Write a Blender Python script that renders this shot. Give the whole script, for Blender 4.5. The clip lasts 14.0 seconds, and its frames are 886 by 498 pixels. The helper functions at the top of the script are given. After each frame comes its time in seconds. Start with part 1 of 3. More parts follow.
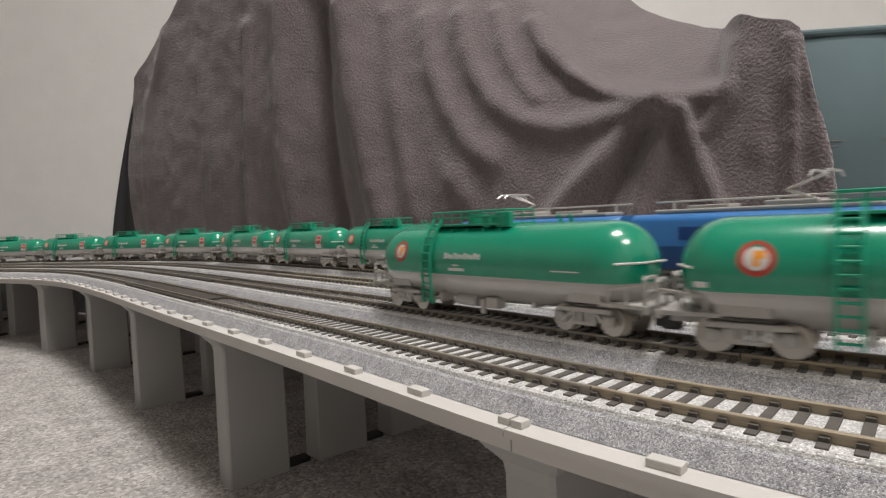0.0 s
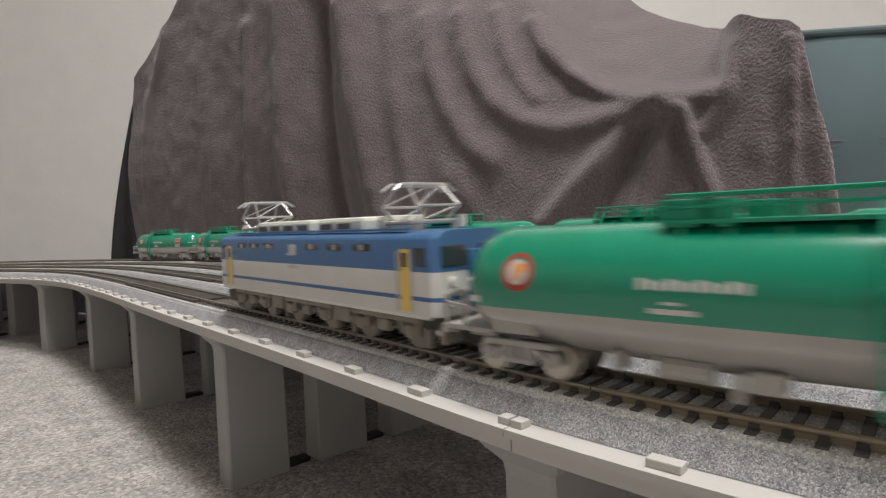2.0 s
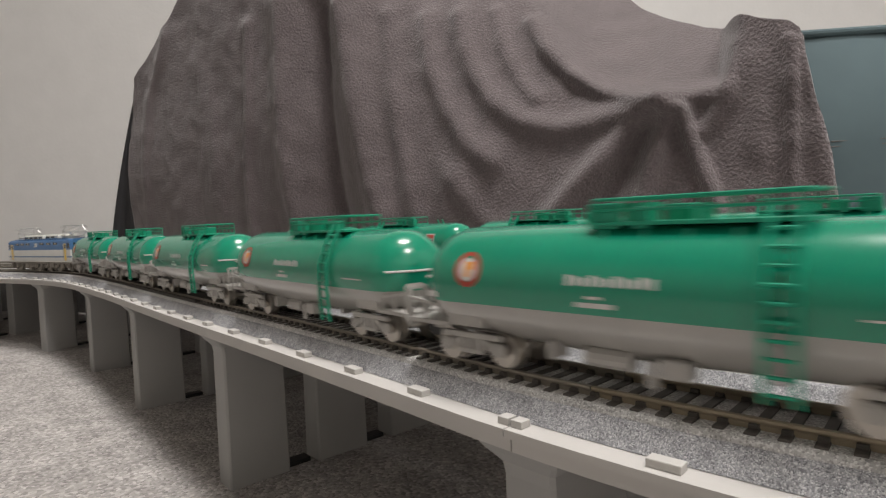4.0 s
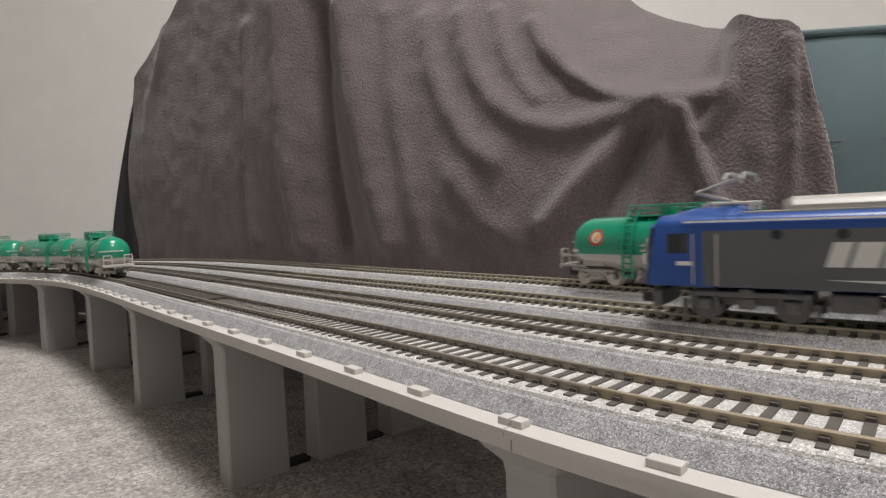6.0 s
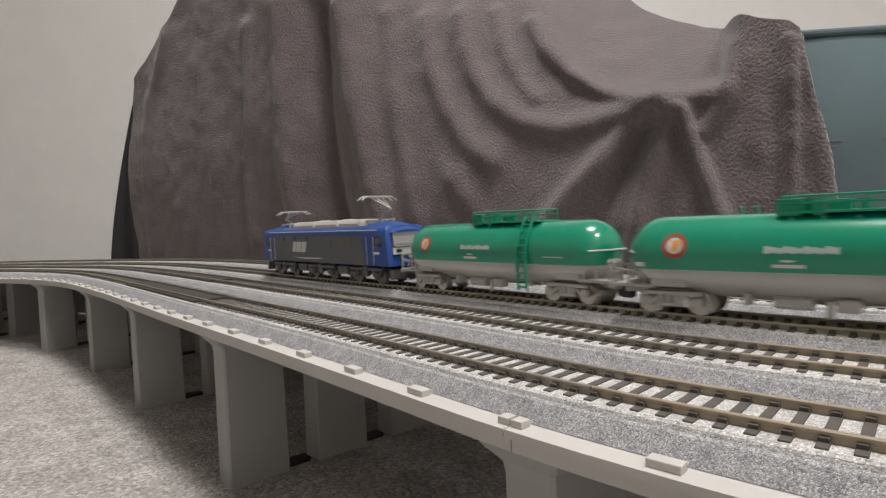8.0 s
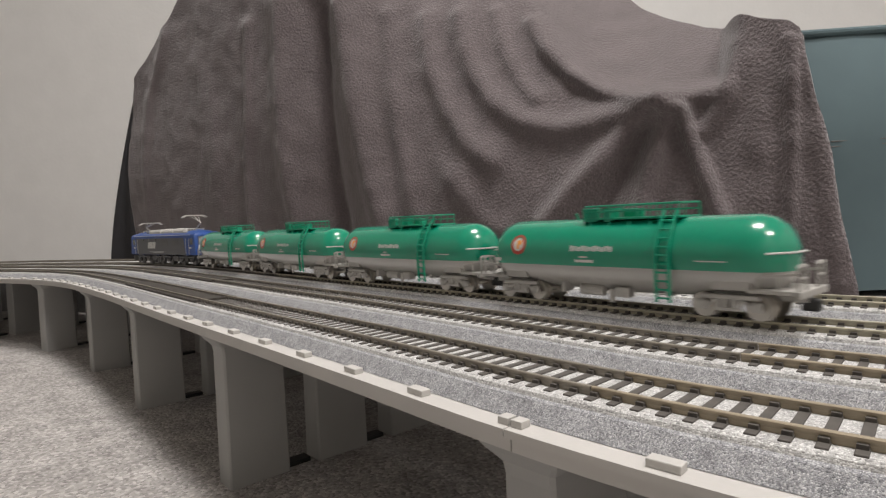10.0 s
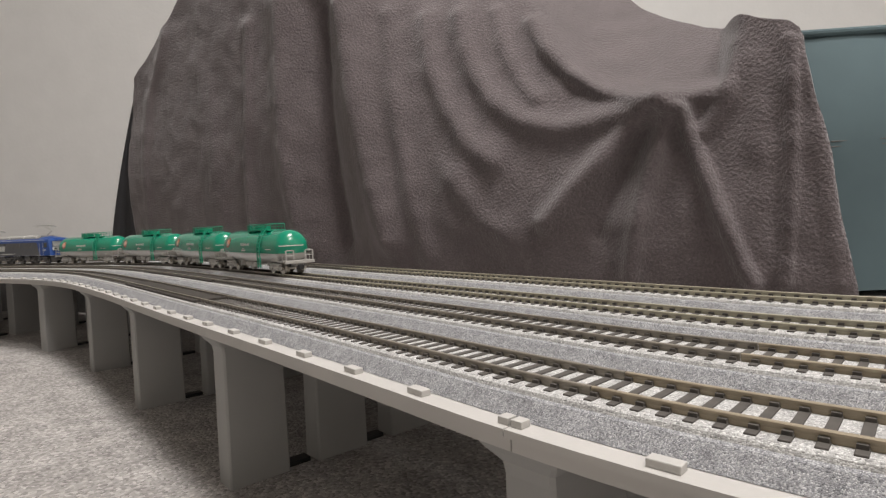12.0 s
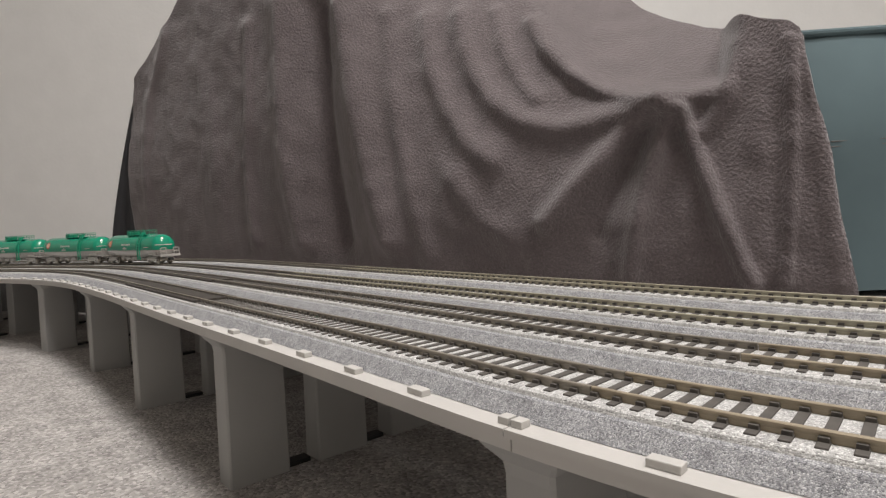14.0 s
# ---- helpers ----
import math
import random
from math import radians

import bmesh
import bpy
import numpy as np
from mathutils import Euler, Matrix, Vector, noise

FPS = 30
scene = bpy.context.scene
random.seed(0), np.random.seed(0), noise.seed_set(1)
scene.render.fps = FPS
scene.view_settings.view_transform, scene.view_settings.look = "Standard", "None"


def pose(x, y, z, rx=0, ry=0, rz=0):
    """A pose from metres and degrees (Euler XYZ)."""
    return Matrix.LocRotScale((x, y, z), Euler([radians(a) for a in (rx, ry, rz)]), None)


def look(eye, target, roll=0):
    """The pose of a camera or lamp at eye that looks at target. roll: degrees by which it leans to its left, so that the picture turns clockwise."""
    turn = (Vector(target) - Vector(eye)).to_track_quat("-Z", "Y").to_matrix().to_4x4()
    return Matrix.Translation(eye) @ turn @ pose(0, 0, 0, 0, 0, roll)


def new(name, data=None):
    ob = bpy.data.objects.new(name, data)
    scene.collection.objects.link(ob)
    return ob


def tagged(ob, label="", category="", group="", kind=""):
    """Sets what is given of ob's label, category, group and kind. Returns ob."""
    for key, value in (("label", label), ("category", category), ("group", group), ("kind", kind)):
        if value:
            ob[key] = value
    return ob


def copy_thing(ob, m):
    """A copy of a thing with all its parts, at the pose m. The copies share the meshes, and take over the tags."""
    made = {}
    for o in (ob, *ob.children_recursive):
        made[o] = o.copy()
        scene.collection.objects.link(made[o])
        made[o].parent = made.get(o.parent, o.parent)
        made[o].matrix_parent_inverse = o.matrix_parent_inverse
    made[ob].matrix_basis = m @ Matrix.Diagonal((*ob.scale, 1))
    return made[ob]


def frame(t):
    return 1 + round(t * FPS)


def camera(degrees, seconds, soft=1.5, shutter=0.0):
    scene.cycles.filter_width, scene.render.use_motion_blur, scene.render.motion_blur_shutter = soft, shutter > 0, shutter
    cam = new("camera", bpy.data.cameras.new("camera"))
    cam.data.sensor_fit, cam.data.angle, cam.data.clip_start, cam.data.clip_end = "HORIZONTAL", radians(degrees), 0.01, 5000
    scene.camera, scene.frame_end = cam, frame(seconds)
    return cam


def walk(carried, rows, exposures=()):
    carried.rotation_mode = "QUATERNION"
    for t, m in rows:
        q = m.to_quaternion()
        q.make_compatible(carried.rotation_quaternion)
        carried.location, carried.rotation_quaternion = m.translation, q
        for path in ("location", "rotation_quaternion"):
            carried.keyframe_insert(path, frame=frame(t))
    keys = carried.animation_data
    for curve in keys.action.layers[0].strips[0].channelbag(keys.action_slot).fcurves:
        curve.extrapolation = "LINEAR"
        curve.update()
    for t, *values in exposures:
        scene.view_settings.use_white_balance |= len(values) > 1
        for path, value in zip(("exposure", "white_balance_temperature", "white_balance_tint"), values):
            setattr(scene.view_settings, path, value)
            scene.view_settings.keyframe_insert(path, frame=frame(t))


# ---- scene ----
cam = camera(75.09, 14.0, soft=1.3, shutter=0.35)
MM = 0.001
RH = 0.058                      # height of the rail head over the carpet
EYE_Z = RH + 0.0244
AIM = 10 * math.tan(radians(-2.888))
VIEW = look((0, 0, EYE_Z), (0, 10, EYE_Z + AIM), -2.45)
walk(cam, [(0, VIEW), (14.0, VIEW)], exposures=[(0, 0.0), (14.0, 0.0)])

# ---- light ----
world = bpy.data.worlds.new("room_air")
scene.world = world
world.use_nodes = True
world.node_tree.nodes["Background"].inputs[0].default_value = (0.9, 0.92, 1.0, 1)
world.node_tree.nodes["Background"].inputs[1].default_value = 0.0


def area_lamp(name, eye, target, size, power, tint):
    data = bpy.data.lights.new(name, "AREA")
    data.shape, data.size, data.energy, data.color = "DISK", size, power, tint
    ob = new(name, data)
    ob.matrix_world = look(eye, target)
    return ob


LAMPS = ((0.26, 0.12, 39), (1.0, -1.05, 25))     # two ceiling lamps: over the layout, and behind the camera
for lx, ly, watts in LAMPS:
    area_lamp("ceiling_lamp_light", (lx, ly, 2.26), (lx, ly + 0.0001, 0), 0.5, watts, (1.0, 0.967, 0.945))


# ---- materials ----
def material(name, col, rough=0.6, metal=0.0, vary=0.12, scale=40, bump=0.0, bscale=400, col2=None, emit=0.0, coat=0.0):
    m = bpy.data.materials.new(name)
    m.use_nodes = True
    nt = m.node_tree
    b = nt.nodes["Principled BSDF"]
    b.inputs["Roughness"].default_value, b.inputs["Metallic"].default_value = rough, metal
    b.inputs["Coat Weight"].default_value = coat
    co = nt.nodes.new("ShaderNodeTexCoord")
    nz = nt.nodes.new("ShaderNodeTexNoise")
    nz.inputs["Scale"].default_value, nz.inputs["Detail"].default_value = scale, 6
    nt.links.new(co.outputs["Object"], nz.inputs["Vector"])
    mix = nt.nodes.new("ShaderNodeMix")
    mix.data_type = "RGBA"
    c2 = col2 or [min(1, c * (1 + 2 * vary)) for c in col]
    c1 = col if col2 else [c * (1 - vary) for c in col]
    mix.inputs[6].default_value, mix.inputs[7].default_value = (*c1, 1), (*c2, 1)
    nt.links.new(nz.outputs[0], mix.inputs[0])
    nt.links.new(mix.outputs[2], b.inputs["Base Color"])
    if bump:
        n2 = nt.nodes.new("ShaderNodeTexNoise")
        n2.inputs["Scale"].default_value, n2.inputs["Detail"].default_value = bscale, 3
        nt.links.new(co.outputs["Object"], n2.inputs["Vector"])
        bp = nt.nodes.new("ShaderNodeBump")
        bp.inputs["Strength"].default_value, bp.inputs["Distance"].default_value = 1.0, bump
        nt.links.new(n2.outputs[0], bp.inputs["Height"])
        nt.links.new(bp.outputs[0], b.inputs["Normal"])
    if emit:
        b.inputs["Emission Color"].default_value, b.inputs["Emission Strength"].default_value = (1, 0.93, 0.84, 1), emit
    return m


def banded(name, stops, rough=0.35, axis=2, coat=0.2):
    """Paint in bands along one local axis: stops of (metres, colour), each colour holding up to the next stop."""
    m = bpy.data.materials.new(name)
    m.use_nodes = True
    nt = m.node_tree
    b = nt.nodes["Principled BSDF"]
    b.inputs["Roughness"].default_value, b.inputs["Coat Weight"].default_value = rough, coat
    co = nt.nodes.new("ShaderNodeTexCoord")
    sp = nt.nodes.new("ShaderNodeSeparateXYZ")
    nt.links.new(co.outputs["Object"], sp.inputs[0])
    lo, hi = stops[0][0], stops[-1][0] + 0.01
    mr = nt.nodes.new("ShaderNodeMapRange")
    mr.inputs[1].default_value, mr.inputs[2].default_value = lo, hi
    nt.links.new(sp.outputs[axis], mr.inputs[0])
    cr = nt.nodes.new("ShaderNodeValToRGB")
    cr.color_ramp.interpolation = "CONSTANT"
    el = cr.color_ramp.elements
    while len(el) < len(stops):
        el.new(0.5)
    for e, (z, c) in zip(el, stops):
        e.position, e.color = (z - lo) / (hi - lo), (*c, 1)
    nt.links.new(mr.outputs[0], cr.inputs[0])
    nz = nt.nodes.new("ShaderNodeTexNoise")
    nz.inputs["Scale"].default_value = 120
    nt.links.new(co.outputs["Object"], nz.inputs["Vector"])
    hs = nt.nodes.new("ShaderNodeMix")
    hs.data_type, hs.blend_type = "RGBA", "MULTIPLY"
    hs.inputs[0].default_value = 0.18
    nt.links.new(cr.outputs[0], hs.inputs[6])
    nt.links.new(nz.outputs[0], hs.inputs[7])
    nt.links.new(hs.outputs[2], b.inputs["Base Color"])
    return m


GREEN = (0.006, 0.268, 0.158)
GREY = (0.41, 0.395, 0.372)
M_TANK = banded("tank_paint", [(-0.01, GREY), (0.0106, GREEN)], 0.22, coat=0.5)
M_GREEN = material("green_paint", GREEN, 0.35)
M_GREY = material("grey_underframe", (0.37, 0.355, 0.335), 0.55, bump=0.00005, bscale=900)
M_STEEL = material("wheel_steel", (0.45, 0.42, 0.38), 0.3, 0.9)
M_BLACK = material("black_plastic", (0.02, 0.02, 0.02), 0.5)
M_DARK = material("dark_gear", (0.105, 0.10, 0.096), 0.6, vary=0.3, scale=300)
M_WEATHER = material("weathered_gear", (0.20, 0.18, 0.155), 0.65, vary=0.4, scale=250)
M_WHITE = material("white_marking", (0.58, 0.58, 0.56), 0.5, vary=0.04)
M_RED = material("red_marking", (0.40, 0.045, 0.028), 0.45)
M_ORANGE = material("orange_marking", (0.75, 0.30, 0.04), 0.45)
M_PANTO = material("pantograph_metal", (0.55, 0.54, 0.52), 0.35, 0.7)
M_GLASS = material("cab_glass", (0.03, 0.035, 0.04), 0.06, coat=0.6)
# paler than the cab glass: the windscreen's bright reflection is in the base colour
M_SCREEN = material("reflecting_screen_glass", (0.20, 0.20, 0.20), 0.05, coat=0.8)
M_RAIL = material("rail_metal", (0.30, 0.25, 0.18), 0.5, 0.25, vary=0.2, scale=150)
M_RAILDARK = material("dark_rail_metal", (0.23, 0.205, 0.17), 0.42, 0.35, vary=0.25, scale=150)
M_RAILPALE = material("pale_rail_metal", (0.37, 0.34, 0.26), 0.5, 0.2, vary=0.15, scale=150)
M_SLEEPER = material("sleeper_plastic", (0.075, 0.067, 0.06), 0.7, vary=0.3, scale=400)
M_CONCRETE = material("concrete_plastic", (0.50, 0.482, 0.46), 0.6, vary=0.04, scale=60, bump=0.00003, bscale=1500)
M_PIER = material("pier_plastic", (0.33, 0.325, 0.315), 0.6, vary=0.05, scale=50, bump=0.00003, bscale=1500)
M_REPANEL = material("brown_panel", (0.040, 0.034, 0.029), 0.9, vary=0.25, scale=300)
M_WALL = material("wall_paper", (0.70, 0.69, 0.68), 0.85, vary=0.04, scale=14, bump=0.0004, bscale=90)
# for the unseen side and end walls: darkened to cut their bounce light
M_WALLDIM = material("low_bounce_wall_paper", (0.50, 0.48, 0.45), 0.85, vary=0.04, scale=14, bump=0.0004, bscale=90)
M_CEIL = material("ceiling_paper", (0.62, 0.61, 0.59), 0.9, vary=0.03, scale=10)
M_TEAL = material("teal_cloth", (0.085, 0.125, 0.138), 0.8, vary=0.2, scale=9, bump=0.001, bscale=14)
M_BLACKCLOTH = material("black_cotton", (0.022, 0.021, 0.023), 0.9, vary=0.2, scale=30, bump=0.0006, bscale=500)
M_LAMP = material("lamp_glow", (0.9, 0.9, 0.88), 0.5, emit=6.0)
M_PALE = material("pale_plastic", (0.72, 0.70, 0.68), 0.5, vary=0.03)


def speckled(name, a, b, c, scale, bump, rough=0.9, mid=(0.35, 0.62)):
    """Grains of three tones with relief."""
    m = bpy.data.materials.new(name)
    m.use_nodes = True
    nt = m.node_tree
    p = nt.nodes["Principled BSDF"]
    p.inputs["Roughness"].default_value = rough
    p.inputs["Specular IOR Level"].default_value = 0.25
    co = nt.nodes.new("ShaderNodeTexCoord")
    vo = nt.nodes.new("ShaderNodeTexVoronoi")
    vo.inputs["Scale"].default_value = scale
    nt.links.new(co.outputs["Object"], vo.inputs["Vector"])
    sp = nt.nodes.new("ShaderNodeSeparateColor")
    nt.links.new(vo.outputs["Color"], sp.inputs[0])
    cr = nt.nodes.new("ShaderNodeValToRGB")
    e = cr.color_ramp.elements
    e[0].color, e[1].color = (*a, 1), (*c, 1)
    e[0].position, e[1].position = 0.05, 0.95
    for pos, col in ((mid[0], b), (mid[1], b)):
        x = e.new(pos)
        x.color = (*col, 1)
    nt.links.new(sp.outputs[0], cr.inputs[0])
    nz = nt.nodes.new("ShaderNodeTexNoise")
    nz.inputs["Scale"].default_value, nz.inputs["Detail"].default_value = scale / 14, 5
    nt.links.new(co.outputs["Object"], nz.inputs["Vector"])
    mx = nt.nodes.new("ShaderNodeMix")
    mx.data_type, mx.blend_type = "RGBA", "OVERLAY"
    mx.inputs[0].default_value = 0.45
    nt.links.new(cr.outputs[0], mx.inputs[6])
    nt.links.new(nz.outputs[0], mx.inputs[7])
    nt.links.new(mx.outputs[2], p.inputs["Base Color"])
    bp = nt.nodes.new("ShaderNodeBump")
    bp.inputs["Distance"].default_value = bump
    bp.invert = True
    nt.links.new(vo.outputs["Distance"], bp.inputs["Height"])
    nt.links.new(bp.outputs[0], p.inputs["Normal"])
    return m


M_BALLAST = speckled("grey_ballast", (0.16, 0.16, 0.172), (0.33, 0.33, 0.345), (0.60, 0.60, 0.61), 6800, 0.00007)
M_INFILL = speckled("pale_ballast", (0.31, 0.305, 0.298), (0.49, 0.483, 0.475), (0.74, 0.73, 0.72), 4600, 0.0001)
M_CARPET = speckled("grey_carpet", (0.245, 0.230, 0.218), (0.365, 0.345, 0.33), (0.53, 0.50, 0.485), 900, 0.0007, 0.95)


def fleece():
    m = material("grey_fleece", (0.134, 0.113, 0.116), 0.95, vary=0.16, scale=22, bump=0.0019, bscale=380)
    b = m.node_tree.nodes["Principled BSDF"]
    b.inputs["Sheen Weight"].default_value, b.inputs["Sheen Roughness"].default_value = 0.35, 0.5
    b.inputs["Specular IOR Level"].default_value = 0.1
    nt = m.node_tree
    old = b.inputs["Base Color"].links[0].from_socket
    nz = nt.nodes.new("ShaderNodeTexNoise")
    nz.inputs["Scale"].default_value, nz.inputs["Detail"].default_value, nz.inputs["Roughness"].default_value = 420, 5, 0.75
    nt.links.new(nt.nodes["Texture Coordinate"].outputs["Object"], nz.inputs["Vector"])
    mx = nt.nodes.new("ShaderNodeMix")
    mx.data_type, mx.blend_type = "RGBA", "OVERLAY"
    mx.inputs[0].default_value = 0.75
    nt.links.new(old, mx.inputs[6])
    nt.links.new(nz.outputs[0], mx.inputs[7])
    nt.links.new(mx.outputs[2], b.inputs["Base Color"])
    return m


M_FLEECE = fleece()


# ---- mesh helpers ----
class Solid:
    """A bmesh in millimetres that gathers shaped primitives."""

    def __init__(self):
        self.bm = bmesh.new()

    def box(self, x, y, z, sx, sy, sz, bevel=0.0, turn=None):
        m = Matrix.Translation((x, y, z))
        if turn:
            m = m @ turn
        r = bmesh.ops.create_cube(self.bm, size=1, matrix=m @ Matrix.Diagonal((sx, sy, sz, 1)))
        if bevel:
            ed = {e for v in r["verts"] for e in v.link_edges}
            bmesh.ops.bevel(self.bm, geom=list(ed), offset=bevel, segments=2, affect="EDGES", profile=0.5)
        return self

    def rod(self, a, b, r=0.22, n=6):
        a, b = Vector(a), Vector(b)
        d = b - a
        m = Matrix.Translation((a + b) / 2) @ d.to_track_quat("Z", "Y").to_matrix().to_4x4()
        bmesh.ops.create_cone(self.bm, cap_ends=True, segments=n, radius1=r, radius2=r, depth=d.length, matrix=m)
        return self

    def loft(self, rings, cap=True):
        vs = [[self.bm.verts.new(p) for p in ring] for ring in rings]
        for u, v in zip(vs, vs[1:]):
            for i in range(len(u)):
                j = (i + 1) % len(u)
                self.bm.faces.new((u[i], u[j], v[j], v[i]))
        if cap:
            self.bm.faces.new(vs[0][::-1])
            self.bm.faces.new(vs[-1])
        return self

    def bent(self, pts, r, flat=0):
        """One square bar bent through points that lie in a plane across axis flat."""
        pts = [Vector(p) for p in pts]
        side = Vector([float(i == flat) for i in range(3)])
        rings = []
        for i, p in enumerate(pts):
            way = (pts[min(i + 1, len(pts) - 1)] - pts[max(i - 1, 0)]).normalized()
            out = way.cross(side).normalized()
            rings.append([p + side * r + out * r, p + side * r - out * r, p - side * r - out * r, p - side * r + out * r])
        return self.loft(rings)

    def sheet(self, rows):
        vs = [[self.bm.verts.new(p) for p in row] for row in rows]
        for u, v in zip(vs, vs[1:]):
            for i in range(len(u) - 1):
                self.bm.faces.new((u[i], u[i + 1], v[i + 1], v[i]))
        return self

    def mesh(self, name, mat, smooth=False, scale=MM):
        bmesh.ops.recalc_face_normals(self.bm, faces=self.bm.faces)
        bmesh.ops.scale(self.bm, vec=(scale,) * 3, verts=self.bm.verts)
        me = bpy.data.meshes.new(name)
        self.bm.to_mesh(me)
        self.bm.free()
        me.materials.append(mat)
        if smooth:
            me.shade_smooth()
            me.set_sharp_from_angle(angle=radians(38))
        return me


def part(name, solid, mat, parent=None, label="", smooth=False, scale=MM):
    ob = new(name, solid.mesh(name, mat, smooth, scale))
    if parent:
        ob.parent = parent
    if label:
        ob["label"] = label
    return ob


# ---- the line of the tracks: arcs from the near end to the far loop ----
LEAD = 2.1
ARCS = ((0.12, -3.118), (0.11, 0.189), (0.11, -0.148), (0.13, 0.383), (0.13, 2.62), (0.17, 0.646), (0.28, 5.826), (0.40, 1.0), (1.50, 0.0))
OFFSETS = (0.0, 0.0311, 0.0625, 0.1008)


def base_line(step=0.002):
    x, y, h = 0.1010, 0.0243, 2.6395
    pts = [(x + s * math.cos(h), y + s * math.sin(h), h) for s in np.arange(-LEAD, -1e-6, step)]
    for length, bend in ARCS:
        for _ in range(round(length / step)):
            pts.append((x, y, h))
            h += bend * step
            x, y = x + math.cos(h) * step, y + math.sin(h) * step
    return pts


BASE = base_line()


class Line:
    """One track: its centre line by length along it; 0 at the start of the first arc."""

    def __init__(self, off):
        p = np.array(BASE)
        self.xy = np.stack([p[:, 0] + off * np.sin(p[:, 2]), p[:, 1] - off * np.cos(p[:, 2])], 1)
        self.head = p[:, 2]
        step = np.hypot(*np.diff(self.xy, axis=0).T)
        self.len = np.r_[0, np.cumsum(step)]
        self.s = -LEAD + 0.002 * np.arange(len(p))
        self.len -= np.interp(0, self.s, self.len)

    def arc(self, s):
        return float(np.interp(s, self.s, self.len))

    def at(self, a):
        a = min(max(a, self.len[0]), self.len[-1])
        return tuple(float(np.interp(a, self.len, v)) for v in (self.xy[:, 0], self.xy[:, 1], self.head))

    def beside(self, a, side, z):
        """A point at that length, side metres to the far side of the centre."""
        x, y, h = self.at(a)
        return (x + side * math.sin(h), y - side * math.cos(h), z)

    def place(self, a, z=RH, span=0.028):
        """Pose of a vehicle centred at a; its local +x points back to the start of the line."""
        p, q = self.at(a - span), self.at(a + span)
        h = math.atan2(p[1] - q[1], p[0] - q[0])
        return pose((p[0] + q[0]) / 2, (p[1] + q[1]) / 2, z, 0, 0, math.degrees(h))


LINES = [Line(o) for o in OFFSETS]


def sweep(line, profile, a0, a1, step=0.006):
    """A closed profile of (side, height) in metres carried along a line, as a Solid in metres."""
    s = Solid()
    n = max(2, int((a1 - a0) / step))
    s.loft([[line.beside(a0 + (a1 - a0) * i / n, u, z) for u, z in profile] for i in range(n + 1)])
    return s


# ---- the room ----
def room():
    s = Solid().box(-0.2, 0.2, -0.01, 5, 4.4, 0.02)
    tagged(part("floor", s, M_CARPET, scale=1), "grey speckled loop-pile carpet", "carpet", kind="structure")
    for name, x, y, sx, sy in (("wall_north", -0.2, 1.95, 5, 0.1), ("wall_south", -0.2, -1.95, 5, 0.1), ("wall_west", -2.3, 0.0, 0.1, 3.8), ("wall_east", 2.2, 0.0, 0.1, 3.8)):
        tagged(part(name, Solid().box(x, y, 1.2, sx, sy, 2.4), M_WALL if name == "wall_north" else M_WALLDIM, scale=1), "papered room wall, off-white behind the blanket, dimmed out of view to cut bounce", "wall", kind="structure")
    tagged(part("ceiling", Solid().box(-0.2, 0.0, 2.43, 5, 4.2, 0.06), M_CEIL, scale=1), "plain white ceiling", "ceiling", kind="structure")
    lamp = tagged(new("ceiling_lamp"), "round white ceiling lamp, switched on", "lamp")
    lamp["group"] = "ceiling lamps"
    lamp.location = (LAMPS[0][0], LAMPS[0][1], 2.4)
    part("shade", Solid().rod((0, 0, -100), (0, 0, -20), 300, 40), M_LAMP, lamp)
    part("base_ring", Solid().rod((0, 0, -20), (0, 0, 0), 180, 40), M_PALE, lamp)
    copy_thing(lamp, pose(LAMPS[1][0], LAMPS[1][1], 2.4))


room()


# ---- blanket and what stands behind ----
# the cloths and the box are drawn up near the layout and then set back to where they stand
SET_BACK = Matrix.Translation((0, 0, EYE_Z)) @ Matrix(((1.09993, -0.00074, -0.01227, 0), (0.00062, 1.24616, -0.01962, 0), (0.01228, 0.00342, 1.10032, 0), (0, 0, 0, 1))) @ Matrix.Translation((0, 0, -0.0766))


BL_R, BL_L = Vector((0.30, 0.36)), Vector((-0.62, 0.92))


def ridge(P, Q, pts, width, amp):
    """Relief of a fold that runs through a few points (across, up) of the cloth."""
    best = np.full(P.shape, 9.0)
    k = np.arange(len(pts))
    t = np.linspace(0, len(pts) - 1, 6 * len(pts))
    kern = np.exp(-((t[:, None] - k[None]) / 0.62) ** 2)
    kern /= kern.sum(1, keepdims=True)
    pts = kern @ np.array(pts)
    for (x0, y0), (x1, y1) in zip(pts, pts[1:]):
        dx, dy = x1 - x0, y1 - y0
        t = np.clip(((P - x0) * dx + (Q - y0) * dy) / (dx * dx + dy * dy), 0, 1)
        best = np.minimum(best, np.hypot(P - x0 - t * dx, Q - y0 - t * dy))
    return amp / (1 + (best / width) ** 2) ** 1.5


# folds of the cloth: a few points (across, up) each runs through, its width and depth
SIDE_FOLDS = (
    (((0.511, 0.36), (0.503, 0.257), (0.499, 0.15), (0.504, 0.048)), 0.0220, 0.0150),
    (((0.561, 0.347), (0.559, 0.247), (0.563, 0.144), (0.568, 0.047)), 0.0240, -0.0240),
    (((0.603, 0.336), (0.616, 0.237), (0.629, 0.138), (0.647, 0.046)), 0.0230, 0.0160),
    (((0.267, 0.374), (0.192, 0.269), (0.143, 0.035)), 0.0127, 0.0050),
    (((0.448, 0.346), (0.439, 0.246), (0.419, 0.158), (0.41, 0.049)), 0.0110, 0.0070),
    (((0.331, 0.328), (0.349, 0.165), (0.333, 0.042)), 0.0248, 0.0040),
)
